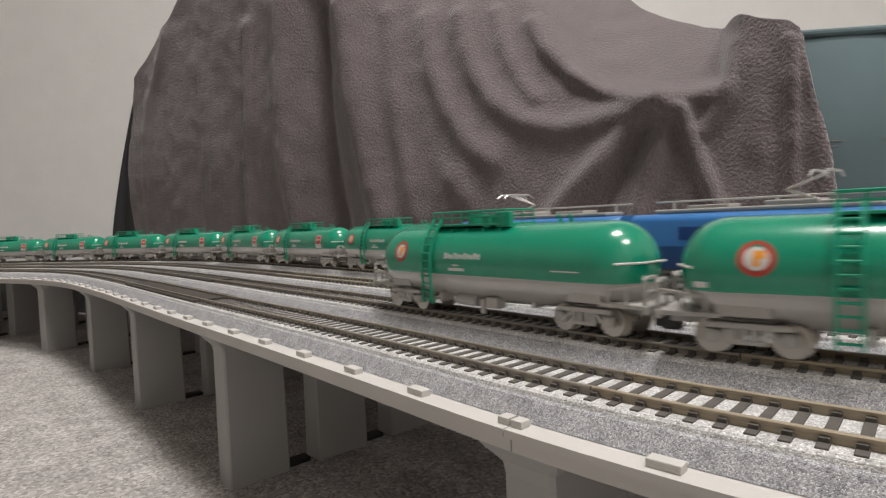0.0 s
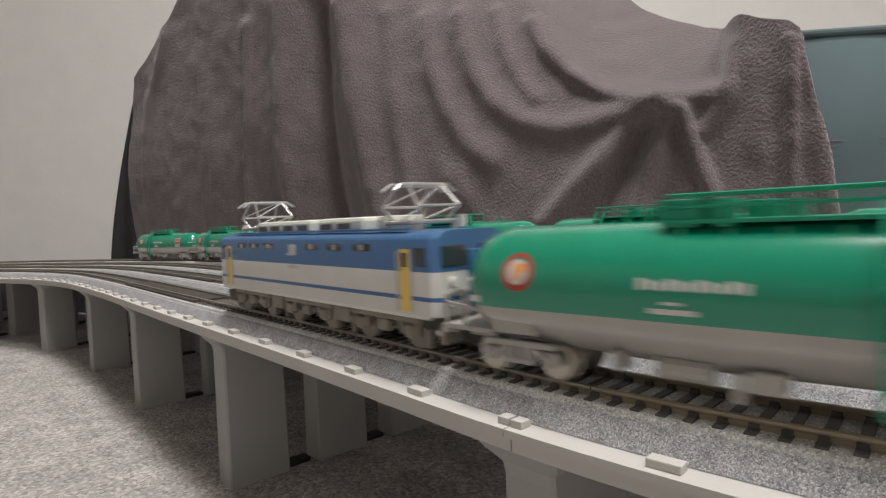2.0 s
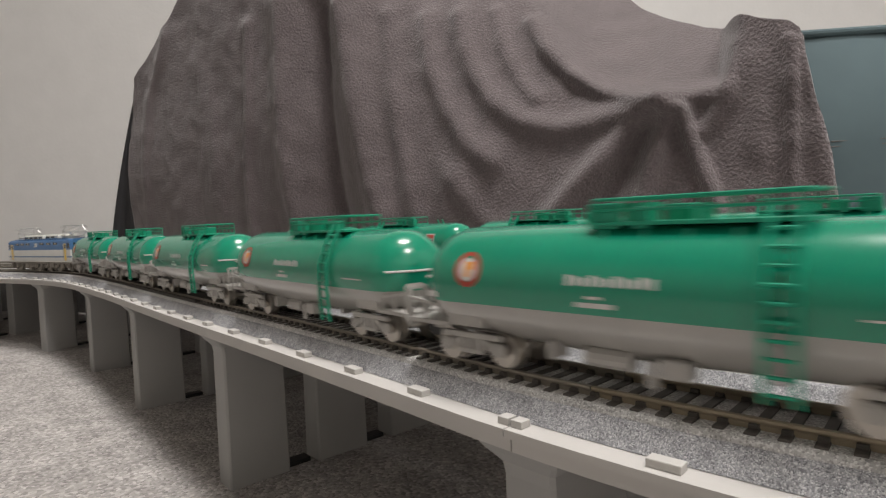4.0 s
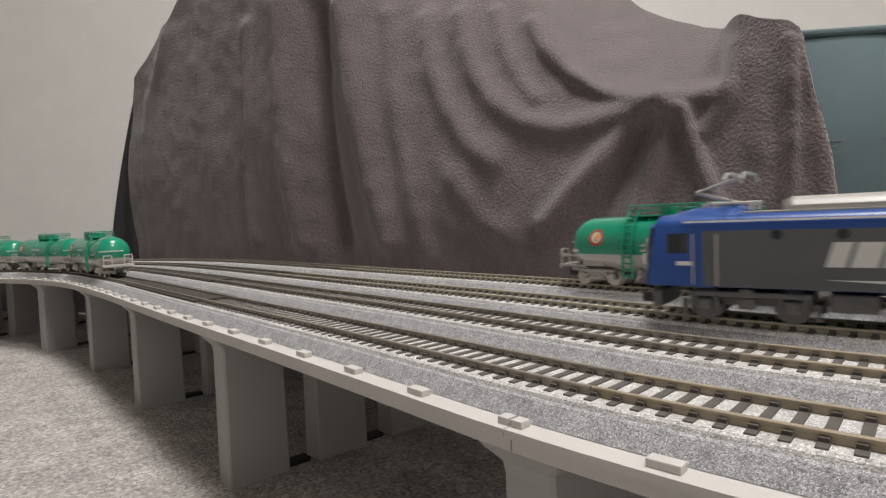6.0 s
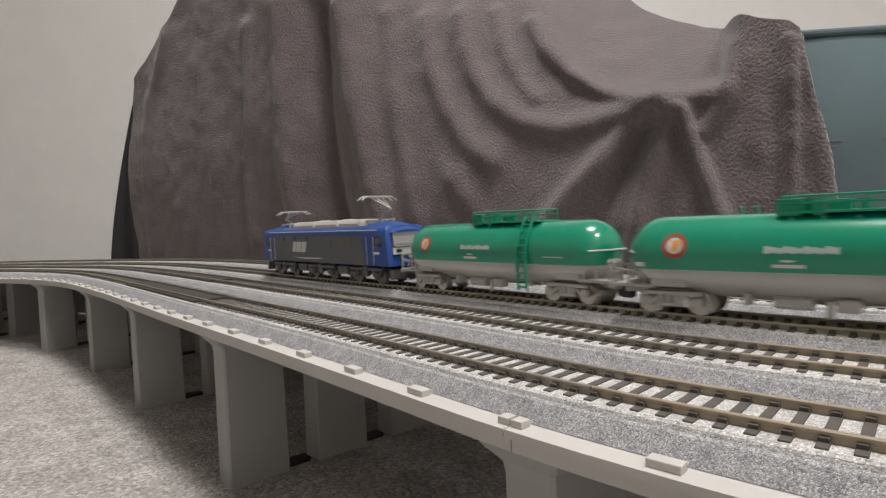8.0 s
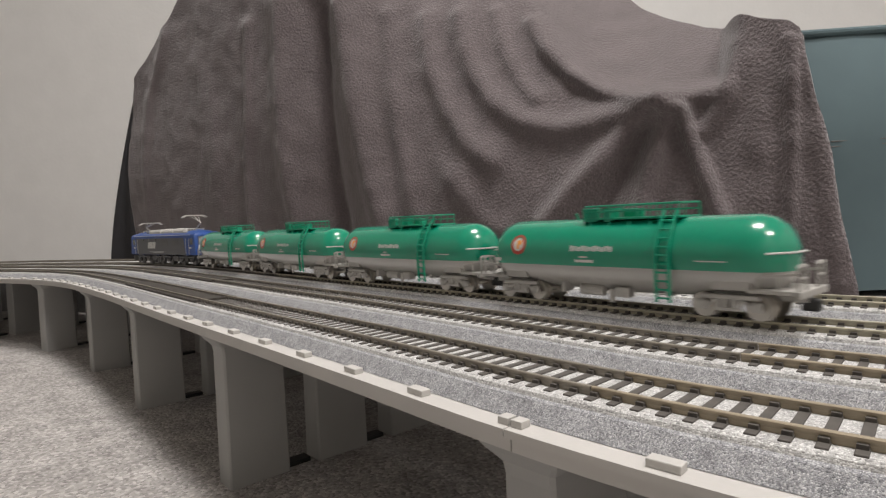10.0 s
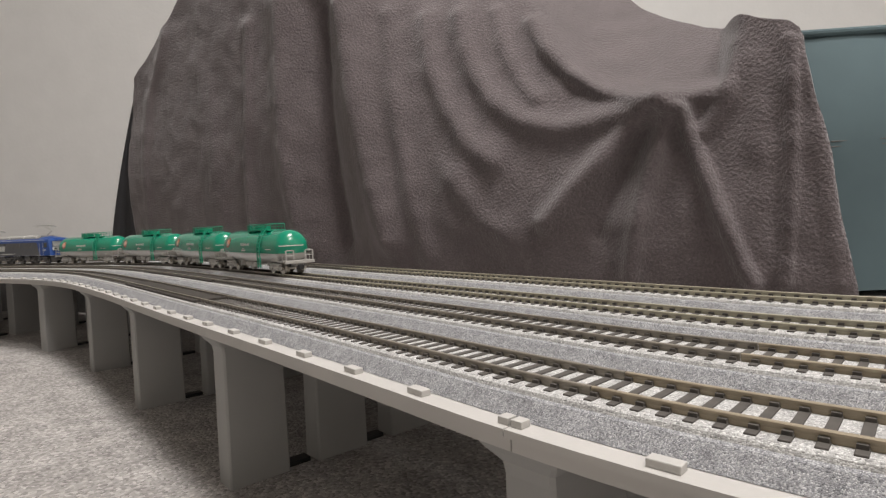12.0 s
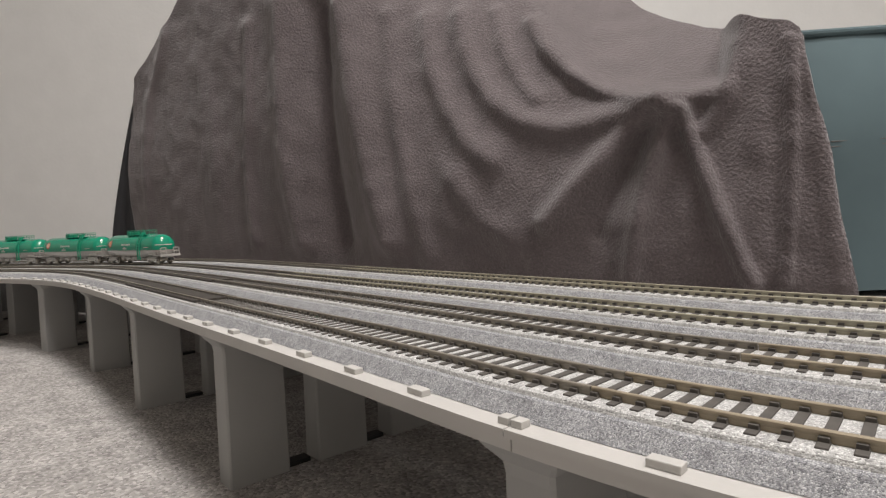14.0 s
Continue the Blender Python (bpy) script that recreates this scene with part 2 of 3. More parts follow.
SWAGS = (
    (((0.650, 0.321), (0.662, 0.209), (0.681, 0.113), (0.697, 0.026)), 0.0150, 0.0080),
    (((0.693, 0.306), (0.704, 0.245), (0.726, 0.194), (0.754, 0.152), (0.782, 0.129)), 0.0150, 0.0095),
    (((0.733, 0.302), (0.749, 0.241), (0.779, 0.193), (0.814, 0.166), (0.853, 0.154), (0.894, 0.156), (0.928, 0.163), (0.945, 0.164)), 0.0150, 0.0120),
    (((0.772, 0.300), (0.786, 0.250), (0.806, 0.212), (0.827, 0.188)), 0.0110, 0.0075),
    (((0.811, 0.279), (0.829, 0.245), (0.858, 0.211), (0.89, 0.185), (0.923, 0.17), (0.958, 0.165), (0.987, 0.168)), 0.0100, 0.0110),
    (((0.838, 0.064), (0.866, 0.094), (0.898, 0.122), (0.923, 0.151), (0.943, 0.162)), 0.0130, 0.0130),
    (((0.735, 0.120), (0.765, 0.075), (0.800, 0.048)), 0.0180, 0.0060),
)
SKIRT_FOLDS = (
    (((0.952, 0.158), (0.935, 0.109), (0.922, 0.051), (0.916, 0.012)), 0.0090, 0.0130),
    (((0.958, 0.157), (0.970, 0.119), (0.985, 0.072), (1.0, 0.031), (1.009, 0.009)), 0.0050, 0.0120),
    (((0.931, 0.142), (0.907, 0.096), (0.885, 0.047)), 0.0110, -0.0070),
    (((0.999, 0.206), (0.994, 0.16), (0.974, 0.132)), 0.0064, 0.0060),
    (((1.036, 0.202), (1.034, 0.086), (1.029, 0.005)), 0.0033, 0.0073),
    (((1.045, 0.184), (1.053, 0.097), (1.064, 0.006)), 0.0054, 0.0032),
    (((1.01, 0.191), (1.016, 0.101), (1.015, 0.014)), 0.0102, 0.0025),
)


def blanket():
    """A fleece throw hung over something tall, set out along its foot (across) and up."""
    way = (BL_R - BL_L).normalized()
    back = Vector((-way.y, way.x))
    nu, nv = 300, 190
    V, U = np.meshgrid(np.linspace(0, 1, nv), np.linspace(0, 1, nu), indexing="ij")
    left = np.interp(V * 0.326, (0, 0.033, 0.189, 0.326), (0.088, 0.094, 0.122, 0.166))
    right = np.interp(V * 0.2, (0.006, 0.064, 0.105, 0.151, 0.2), (1.073, 1.062, 1.058, 1.049, 1.041))
    P = left + (right - left) * U
    top = np.interp(P, (0.166, 0.205, 0.241, 0.270, 0.305, 0.341, 0.608, 0.869, 0.905, 0.939, 0.972, 0.995, 1.014, 1.035, 1.041),
                    (0.326, 0.347, 0.370, 0.390, 0.418, 0.451, 0.430, 0.345, 0.300, 0.270, 0.246, 0.232, 0.218, 0.208, 0.201))
    top = np.where(P < 0.166, 0.326, top)
    Q = V * top
    D = np.zeros(P.shape)
    for pts, width, amp in SIDE_FOLDS + SWAGS + SKIRT_FOLDS:
        D += ridge(P, Q, pts, width, amp)
    # above the shelf edge the cloth lies back
    edge = np.interp(P, (0.76, 0.83, 0.858, 0.895, 0.928, 0.954, 0.987, 1.0), (0.37, 0.266, 0.211, 0.182, 0.169, 0.166, 0.160, 0.185))
    over = np.clip(Q - edge, 0, 1) * np.clip((P - 0.74) / 0.08, 0, 1) * np.clip((1.004 - P) / 0.012, 0, 1)
    D -= 0.8 * over
    # it leans back as it rises, most where it hangs over the shelf
    lean = np.interp(P, (0.1, 0.45, 0.60, 0.66, 0.82, 0.97, 1.03), (0.0, 0.0, 0.02, 0.12, 0.27, 0.22, 0.05))
    D -= lean * np.clip(Q - 0.06, 0, 1) ** 1.35 * 2.2
    # the foot is drawn in under the fullest part
    D -= 0.38 * np.clip(0.27 - Q, 0, 1) ** 2 * np.clip((1.04 - P) / 0.3, 0, 1)
    s = Solid()
    rows = []
    for i in range(nv):
        row = []
        for j in range(nu):
            p, q = P[i, j], Q[i, j]
            d = D[i, j] + 0.004 * noise.noise((p * 14, q * 9, 1.0)) + 0.0015 * noise.noise((p * 60, q * 40, 4.0))
            xy = BL_L + way * p - back * d
            row.append((xy.x, xy.y, q + 0.002))
        rows.append(row)
    s.sheet(rows)
    b = part("blanket", s, M_FLEECE, scale=1, smooth=False)
    b.data.transform(SET_BACK)
    b.data.shade_smooth()
    m = b.modifiers.new("thickness", "SOLIDIFY")
    m.thickness, m.offset = 0.0025, -1
    tagged(b, "dark grey fleece blanket draped in deep folds over something tall", "blanket")


blanket()


def dark_cloth():
    s = Solid()
    rows = []
    for i in range(13):
        v = i / 12
        row = []
        for j in range(17):
            u = j / 16
            x = -0.695 + 0.075 * v ** 1.5 + (0.16 - 0.07 * v) * u
            row.append((x, 1.06 + 0.012 * math.sin(u * 11 + v * 1.5), 0.002 + 0.40 * v * (0.90 + 0.1 * u)))
        rows.append(row)
    b = part("black_cloth", s.sheet(rows), M_BLACKCLOTH, scale=1, smooth=True)
    b.data.transform(SET_BACK)
    m = b.modifiers.new("thickness", "SOLIDIFY")
    m.thickness = 0.002
    tagged(b, "black cloth hanging in soft folds behind the fleece blanket", "cloth")


dark_cloth()


def bench():
    s = Solid()
    rings = []
    for i in range(25):
        x = 0.276 + 1.1 * i / 24
        h = 0.205 + 0.016 * i / 24 + 0.002 * math.sin(i * 2.1)
        w = 0.0025 * math.sin(i * 1.7)
        rings.append([(x, 0.395 + w, 0.002), (x, 0.392 - w, h * 0.5), (x, 0.395, h - 0.012), (x, 0.401, h - 0.003), (x, 0.415, h), (x, 0.615, h), (x, 0.635, h - 0.02), (x, 0.635, 0.002)])
    s.loft(rings)
    b = tagged(part("covered_box", s, M_TEAL, scale=1, smooth=True), "large box covered in dark teal cloth, behind the blanket", "covered box")
    part("hem_stitch", Solid().rod((0.30, 0.3915, 0.119), (0.40, 0.3915, 0.120), 0.0006).rod((0.30, 0.3915, 0.115), (0.40, 0.3915, 0.116), 0.0006), M_DARK, b, scale=1)
    part("edge_piping", Solid().rod((0.268, 0.398, 0.202), (1.368, 0.398, 0.218), 0.003, 10), M_TEAL, b, scale=1)
    for ob in (b, *b.children):
        ob.data.transform(SET_BACK)


bench()


def small_block():
    s = Solid()
    rings = []
    for z, k in ((0, 1), (30, 1), (36, 0.9), (39, 0.7), (41, 0.35)):
        rings.append([(5.5 * k * math.cos(a), 9 * k * math.sin(a), z) for a in np.linspace(0, 2 * math.pi, 21)[:-1]])
    b = tagged(part("rounded_post", s.loft(rings), M_PALE, smooth=True), "pale rounded plastic post under the viaduct", "post")
    b.location = (-0.372, 0.56, 0)


small_block()
# ---- viaducts, tracks ----
A0, A1 = -2.08, 2.9
SPAN = 0.1145
DECK = RH - 0.0054              # top of the slabs


NEAR_EDGE = (0.0148, 0.0159, 0.0161, 0.0228)   # half widths towards the near side; the slabs stand edge to edge


def slab_profile(k):
    z, n = DECK, NEAR_EDGE[k]
    return [(-n, z), (0.0150, z), (0.0150, z - 0.0012), (0.0134, z - 0.0013), (0.0134, z - 0.0038), (-n + 0.0016, z - 0.0038), (-n + 0.0016, z - 0.0013), (-n, z - 0.0012)]


def ballast_profile():
    return [(-0.0108, DECK + 0.0001), (-0.0088, RH - 0.0026), (-0.0080, RH - 0.0022), (0.0080, RH - 0.0022), (0.0088, RH - 0.0026), (0.0108, DECK + 0.0001)]


def rail_profile(side):
    c, t = side, RH
    return [(c - 0.0004, t - 0.0001), (c - 0.0003, t), (c + 0.0003, t), (c + 0.0004, t - 0.0001), (c + 0.0004, t - 0.0004), (c + 0.0002, t - 0.0008), (c + 0.0002, t - 0.0015), (c + 0.0004, t - 0.0018), (c + 0.0004, t - 0.0023), (c - 0.0004, t - 0.0023), (c - 0.0004, t - 0.0018), (c - 0.0002, t - 0.0015), (c - 0.0002, t - 0.0008), (c - 0.0004, t - 0.0004)]


def beam(line, a, side, z, sx, sy, sz, bevel=0.0):
    """A block across the line, as matrix and size."""
    x, y, h = line.at(a)
    return Matrix.Translation((x + side * math.sin(h), y - side * math.cos(h), z)) @ Matrix.Rotation(h, 4, "Z")


def shared(name, me, m, parent):
    ob = new(name, me)
    ob.parent, ob.matrix_basis = parent, m
    return ob


SLEEPER_STEP = 0.00336
SPANS = (0.106, 0.235, 0.349, 0.453, 0.556)   # slab joints on the nearest line


def joints_of(line):
    a = [line.arc(s) for s in SPANS]
    return [a[0] - 0.13 * i for i in range(15, 0, -1)] + a + [a[-1] + SPAN * i for i in range(1, 20)]


def track(k, line):
    v = tagged(new("viaduct_track"), "raised single track of grey slab, pale ballast and brown rails", "model track", group="parallel raised tracks")
    joints = joints_of(line)
    for a, b in zip(joints, joints[1:]):
        part("slab", sweep(line, slab_profile(k), a + 0.00012, b - 0.00012), M_CONCRETE, v, "pale grey slab with a stepped edge", scale=1)
    part("ballast_bed", sweep(line, ballast_profile(), A0, A1), M_BALLAST, v, "speckled grey ballast shoulder", scale=1)
    z = RH - 0.0018
    part("ballast_top", sweep(line, [(-0.0084, z - 0.0009), (-0.0080, z + 0.0001), (-0.0075, z + 0.0004), (0.0075, z + 0.0004), (0.0080, z + 0.0001), (0.0084, z - 0.0009)], A0, A1), M_INFILL, v, "pale ballast between the sleepers", scale=1)
    for side in (-0.0048, 0.0048):
        j = line.arc((0.098, 0.088, 0.338, 0.338)[k])
        part("rail", sweep(line, rail_profile(side), A0, j - 0.0001, 0.004), (M_RAIL, M_RAIL, M_RAILPALE, M_RAILPALE)[k], v, "brown metal rail", scale=1)
        part("rail", sweep(line, rail_profile(side), j + 0.0001, A1, 0.004), M_RAILDARK, v, "dark weathered rail", scale=1)
    me = Solid().box(0, 0, 0, 1.3, 14.6, 1.5, 0.1).mesh("sleeper", M_SLEEPER)
    chair = Solid().box(0, -4.5, 0.3, 1.2, 3.0, 1.6).box(0, 4.5, 0.3, 1.2, 3.0, 1.6).mesh("rail_chair", M_SLEEPER)
    lo, hi = (-0.05, 0.72) if k < 2 else (0, 0)
    rest = Solid()
    a = A0
    while a < A1:
        m = beam(line, a, 0, RH - 0.0019, 0, 0, 0)
        if lo < a < hi:
            shared("sleeper", me, m, v)
        elif a > -0.25 and a < 1.0:
            for dx, dy, dz, sx, sy, sz in ((0, 0, 0, 0.0013, 0.0146, 0.0015),):
                bmesh.ops.create_cube(rest.bm, size=1, matrix=m @ Matrix.Diagonal((sx, sy, sz, 1)))
        a += SLEEPER_STEP
    tagged(part("sleeper", rest, M_SLEEPER, v, scale=1), kind="stuff")
    clips = Solid()
    a = A0
    while a < 0.8:
        if a > -0.1:
            m = beam(line, a, 0, RH - 0.0013, 0, 0, 0)
            for dy in (-0.0048, 0.0048):
                bmesh.ops.create_cube(clips.bm, size=1, matrix=m @ Matrix.Translation((0, dy, 0)) @ Matrix.Diagonal((0.0011, 0.0018, 0.0013, 1)))
        a += SLEEPER_STEP
    tagged(part("rail_fastening", clips, M_SLEEPER, v, scale=1), kind="stuff")
    # tabs on the slab edges: six to a span, halved at each joint
    if k < 2:
        full = Solid().box(0, 0, 0.55, 4.2, 2.0, 1.1, 0.15).mesh("edge_tab", M_CONCRETE)
        half = Solid().box(0, 0, 0.55, 2.0, 2.0, 1.1, 0.12).mesh("edge_tab_half", M_CONCRETE)
        for j, j2 in zip(joints[13:22], joints[14:23]):
            for i in range(6):
                for side in ((-0.0125, 0.0130) if k == 0 else (-0.0140,)):
                    if i:
                        shared("edge_tab", full, beam(line, j + (j2 - j) * i / 6, side, DECK, 0, 0, 0), v)
                    else:
                        for d in (-0.0012, 0.0012):
                            shared("edge_tab", half, beam(line, j + d, side, DECK, 0, 0, 0), v)
    return v


def rerailer(line, a0, a1):
    """The brown infill panels of a rerailing track, between and outside the rails."""
    v = tagged(new("rerailing_panel"), "brown moulded panels between and beside the rails", "track panel")
    z = RH - 0.0004
    for s0, s1 in ((-0.0034, 0.0034), (-0.0074, -0.0056), (0.0056, 0.0074)):
        part("panel", sweep(line, [(s0, z - 0.002), (s0, z - 0.0003), (s0 + 0.0003, z), (s1 - 0.0003, z), (s1, z - 0.0003), (s1, z - 0.002)], a0, a1), M_REPANEL, v, scale=1)


def pier():
    p = tagged(new("bridge_pier"), "plain grey flat-sided bridge pier with a flared head", "pier", group="viaduct piers")
    h = (DECK - 0.0038) * 1000
    def ring(z, sx, sy, c=0.6):
        return [(sx - c, -sy, z), (sx, -sy + c, z), (sx, sy - c, z), (sx - c, sy, z), (-sx + c, sy, z), (-sx, sy - c, z), (-sx, -sy + c, z), (-sx + c, -sy, z)]
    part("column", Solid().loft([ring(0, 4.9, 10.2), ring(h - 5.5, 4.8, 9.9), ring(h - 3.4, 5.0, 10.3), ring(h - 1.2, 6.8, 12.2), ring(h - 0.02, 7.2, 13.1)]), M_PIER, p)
    part("foot_plate", Solid().box(0, -14, 0.8, 5, 10, 1.6, 0.3), M_BLACK, p, "black connecting foot plate")
    return p


def viaducts():
    for k, line in enumerate(LINES):
        track(k, line)
    rerailer(LINES[0], LINES[0].arc(0.262), LINES[0].arc(0.370))
    rerailer(LINES[1], LINES[1].arc(0.338), LINES[1].arc(0.45))
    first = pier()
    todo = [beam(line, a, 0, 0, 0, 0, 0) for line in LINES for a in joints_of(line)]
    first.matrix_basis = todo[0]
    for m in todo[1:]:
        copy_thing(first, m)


viaducts()


# added dark strip that stands in for the shade behind the piers
def low_board():
    l = LINES[3]
    tagged(part("low_board", sweep(l, [(0.022, 0.001), (0.022, 0.040), (0.0235, 0.041), (0.026, 0.041), (0.0275, 0.040), (0.0275, 0.001)], l.arc(0.196), l.arc(0.85)), M_DARK, scale=1), "dark low strip added to deepen the shade under the viaduct", "board")


low_board()


# ---- tank wagons ----
def wrap(s, x0, x1, z0, z1, r=9.25, axis=13.6, lift=0.06, n=4, side=-1, disc=None):
    """A patch that lies on the tank's flank, between two lengths and heights; disc: (x, z, radius) cuts it round."""
    def on(x, z):
        q = max(-0.98, min(0.98, (z - axis) / r))
        a = math.asin(q)
        return (x, side * (r + lift) * math.cos(a), axis + (r + lift) * math.sin(a))
    if disc:
        cx, cz, rad = disc
        mid = s.bm.verts.new(on(cx, cz))
        rim = [s.bm.verts.new(on(cx + rad * math.cos(t), cz + rad * math.sin(t))) for t in np.linspace(0, 2 * math.pi, 25)[:-1]]
        for i in range(24):
            s.bm.faces.new((mid, rim[i], rim[(i + 1) % 24]))
    else:
        s.sheet([[on(x0 + (x1 - x0) * i / 2, z0 + (z1 - z0) * j / n) for j in range(n + 1)] for i in range(3)])
    return s


def bogie(parent, x):
    s = Solid()
    for y in (-6.7, 6.7):
        s.box(x, y, 5.0, 13.0, 1.0, 1.0, 0.25).box(x, y, 2.3, 5.4, 0.9, 0.8, 0.2)
        for e in (-1, 1):
            s.box(x + e * 2.3, y, 3.6, 0.9, 1.0, 2.8, 0.2).box(x + e * 5.85, y, 3.1, 2.5, 1.2, 2.3, 0.5)
            s.box(x + e * 4.1, y, 3.3, 3.2, 0.8, 0.9, 0.2, Matrix.Rotation(e * 0.75, 4, "Y"))
            s.rod((x + e * 5.85, y * 1.1, 2.9), (x + e * 5.85, y, 2.9), 0.9, 12)
        for e in (-0.9, 0.9):
            s.rod((x + e, y, 2.6), (x + e, y, 4.6), 0.6, 8)
    s.box(x, 0, 4.0, 3, 12.6, 1.4)
    b = part("bogie", s, M_GREY, parent, "grey three-piece bogie")
    for d in (-5.85, 5.85):
        w = Solid()
        for y in (-4.6, 4.6):
            w.rod((x + d, y - 0.9, 2.85), (x + d, y + 0.9, 2.85), 2.85, 20).rod((x + d, y - 1.2 * np.sign(y), 2.85), (x + d, y - 0.6 * np.sign(y), 2.85), 3.25, 20)
        w.rod((x + d, -6.3, 2.85), (x + d, 6.3, 2.85), 0.8)
        part("wheelset", w, M_STEEL, b, "bright steel wheels on an axle", smooth=True)
    return b


def tank_wagon(flip, sign):
    """flip: +1 puts the ladder towards +x, -1 towards -x."""
    t = tagged(new("tank_wagon"), "green and grey model tank wagon with a " + ("red square sign" if sign else "round red emblem"), "tank wagon", group="tank wagons")
    R, AX = 9.25, 13.6
    rings = []
    xs = [-42, -41.7, -40.8, -39.4, -37.4, -35.2, -33.5, -20, 0, 20, 33.5, 35.2, 37.4, 39.4, 40.8, 41.7, 42]
    for x in xs:
        e = max(0.0, (abs(x) - 33.5) / 8.6)
        k = math.sqrt(max(0.0, 1 - e ** 2.3)) if e < 1 else 0.12
        k = max(k, 0.16)
        drop = 1.1 * (1 - min(1, abs(x) / 34))
        ring = []
        for i in range(40):
            a = 2 * math.pi * i / 40
            zz = AX + R * k * math.sin(a) - (drop * max(0, -math.sin(a)))
            ring.append((x, R * k * math.cos(a), zz))
        rings.append(ring)
    part("tank", Solid().loft(rings), M_TANK, t, "glossy green tank barrel with a grey belly", smooth=True)
    for s in (-1, 1):
        part("end_grip", Solid().rod((s * 38.6, -8.3, 14.6), (s * 41.9, -3.4, 14.6), 0.22).rod((s * 41.9, -3.4, 14.6), (s * 42.5, 3.4, 14.6), 0.22), M_WHITE, t, "thin white end handrail")
        fr = Solid()
        fr.box(s * 39.5, 0, 6.6, 10.5, 15.6, 0.8, 0.15).box(s * 44.4, 0, 6.3, 0.9, 16.4, 1.6, 0.2)
        fr.box(s * 31.0, 0, 6.2, 9, 10, 1.6)
        fr.box(s * 41, 0, 5.2, 6, 4, 2)
        part("end_platform", fr, M_GREY, t, "grey end platform and bolster")
    for s in (-1, 1):
        for y in (-1, 1):
            d = Solid()
            d.loft([[(s * 31.0 - 4.3, y * 7.6, 6.6), (s * 31.0 + 4.3, y * 7.6, 6.6), (s * 31.0 + 4.3, y * 5, 6.6), (s * 31.0 - 4.3, y * 5, 6.6)],
                    [(s * 31.0 - 3.3, y * 7.8, 10.6), (s * 31.0 + 3.3, y * 7.8, 10.6), (s * 31.0 + 3.3, y * 6.5, 10.6), (s * 31.0 - 3.3, y * 6.5, 10.6)]])
            part("saddle", d, M_GREY, t)
        rail = None
        for y in (-1, 1):
            hoop = Solid().bent([(s * 44.3, y * 7.4, 6.7), (s * 44.3, y * 7.4, 11.9), (s * 44.3, y * 7.0, 12.2), (s * 44.3, y * 3.6, 12.2), (s * 44.3, y * 3.2, 11.9), (s * 44.3, y * 3.2, 6.7)], 0.27)
            rail = part("end_railing" if y < 0 else "hoop", hoop, M_GREY, rail or t, "thin grey end railing" if y < 0 else "")
            if y < 0:
                first_rail = rail
            part("bar", Solid().rod((s * 44.3, y * 7.4, 9.6), (s * 44.3, y * 3.2, 9.6), 0.26), M_GREY, first_rail)
            part("side_rail", Solid().bent([(s * 36.5, y * 7.6, 6.7), (s * 36.5, y * 7.6, 9.4), (s * 36.9, y * 7.6, 9.7), (s * 44.3, y * 7.6, 10.6)], 0.25, 1), M_GREY, first_rail)
            part("post", Solid().rod((s * 40.5, y * 7.6, 6.7), (s * 40.5, y * 7.6, 10.15), 0.25), M_GREY, first_rail)
        part("coupler", Solid().box(s * 44.2, 0, 3.6, 3.6, 2.6, 2.6, 0.5).box(s * 45.0, 1.0, 3.6, 0.5, 2.0, 2.0), M_BLACK, t, "black knuckle coupler")
        bogie(t, s * 30.2)
    g = Solid().rod((-9, -5.2, 4.2), (-2, -5.2, 4.2), 1.5, 12).box(4, -5.5, 4.2, 4, 3, 2.6, 0.3).box(10, 4, 4, 6, 3, 2.4, 0.3).rod((-6, 3, 4.4), (6, 3, 4.4), 1.6, 12).box(1, -6.6, 3.2, 1.4, 0.8, 3.6, 0.2).box(-14, -5.5, 4.6, 1.0, 4, 2.6).box(15, 0, 4.9, 1.2, 9, 2.4)
    part("brake_gear", g, M_GREY, t, "grey brake cylinder and reservoirs")
    # walkway on the top
    x0, x1 = (-8.0, 19.0) if flip > 0 else (-19.0, 8.0)
    part("walkway", Solid().box((x0 + x1) / 2, 0, 22.85, x1 - x0, 10.4, 0.5, 0.1), M_GREEN, t)
    r = Solid()
    for y in (-5.0, 5.0):
        for i in range(8):
            x = x0 + 0.4 + (x1 - x0 - 0.8) * i / 7
            r.rod((x, y, 22.9), (x, y, 26.3), 0.2)
        for z in (26.2, 24.7):
            r.rod((x0 + 0.4, y, z), (x1 - 0.4, y, z), 0.22)
    for x in (x0 + 0.4, x1 - 0.4):
        r.rod((x, -5.0, 26.2), (x, 5.0, 26.2), 0.22)
    for i in range(5):
        x = x0 + 2 + (x1 - x0 - 4) * i / 4
        r.rod((x, -5.0, 22), (x, -6.0, 19.6), 0.25).rod((x, 5.0, 22), (x, 6.0, 19.6), 0.25)
    part("walkway_railing", r, M_GREEN, t)
    part("manhole", Solid().rod((2 * flip - 5, 0, 22), (2 * flip - 5, 0, 25), 2.4, 16).rod((2 * flip - 5, 0, 25), (2 * flip - 5, 0, 25.6), 2.8, 16).box(-6.5 * flip, -4.0, 23.9, 4.6, 1.6, 3.6, 0.2).box(-1 * flip, -4.4, 23.6, 2.2, 1.0, 3.0, 0.2).box(1.5 * flip, 2.8, 23.8, 4.2, 2.4, 3, 0.2).rod((6 * flip, 0, 22), (6 * flip, 0, 25.2), 0.9, 10), M_GREEN, t, "green hatch and valve boxes")
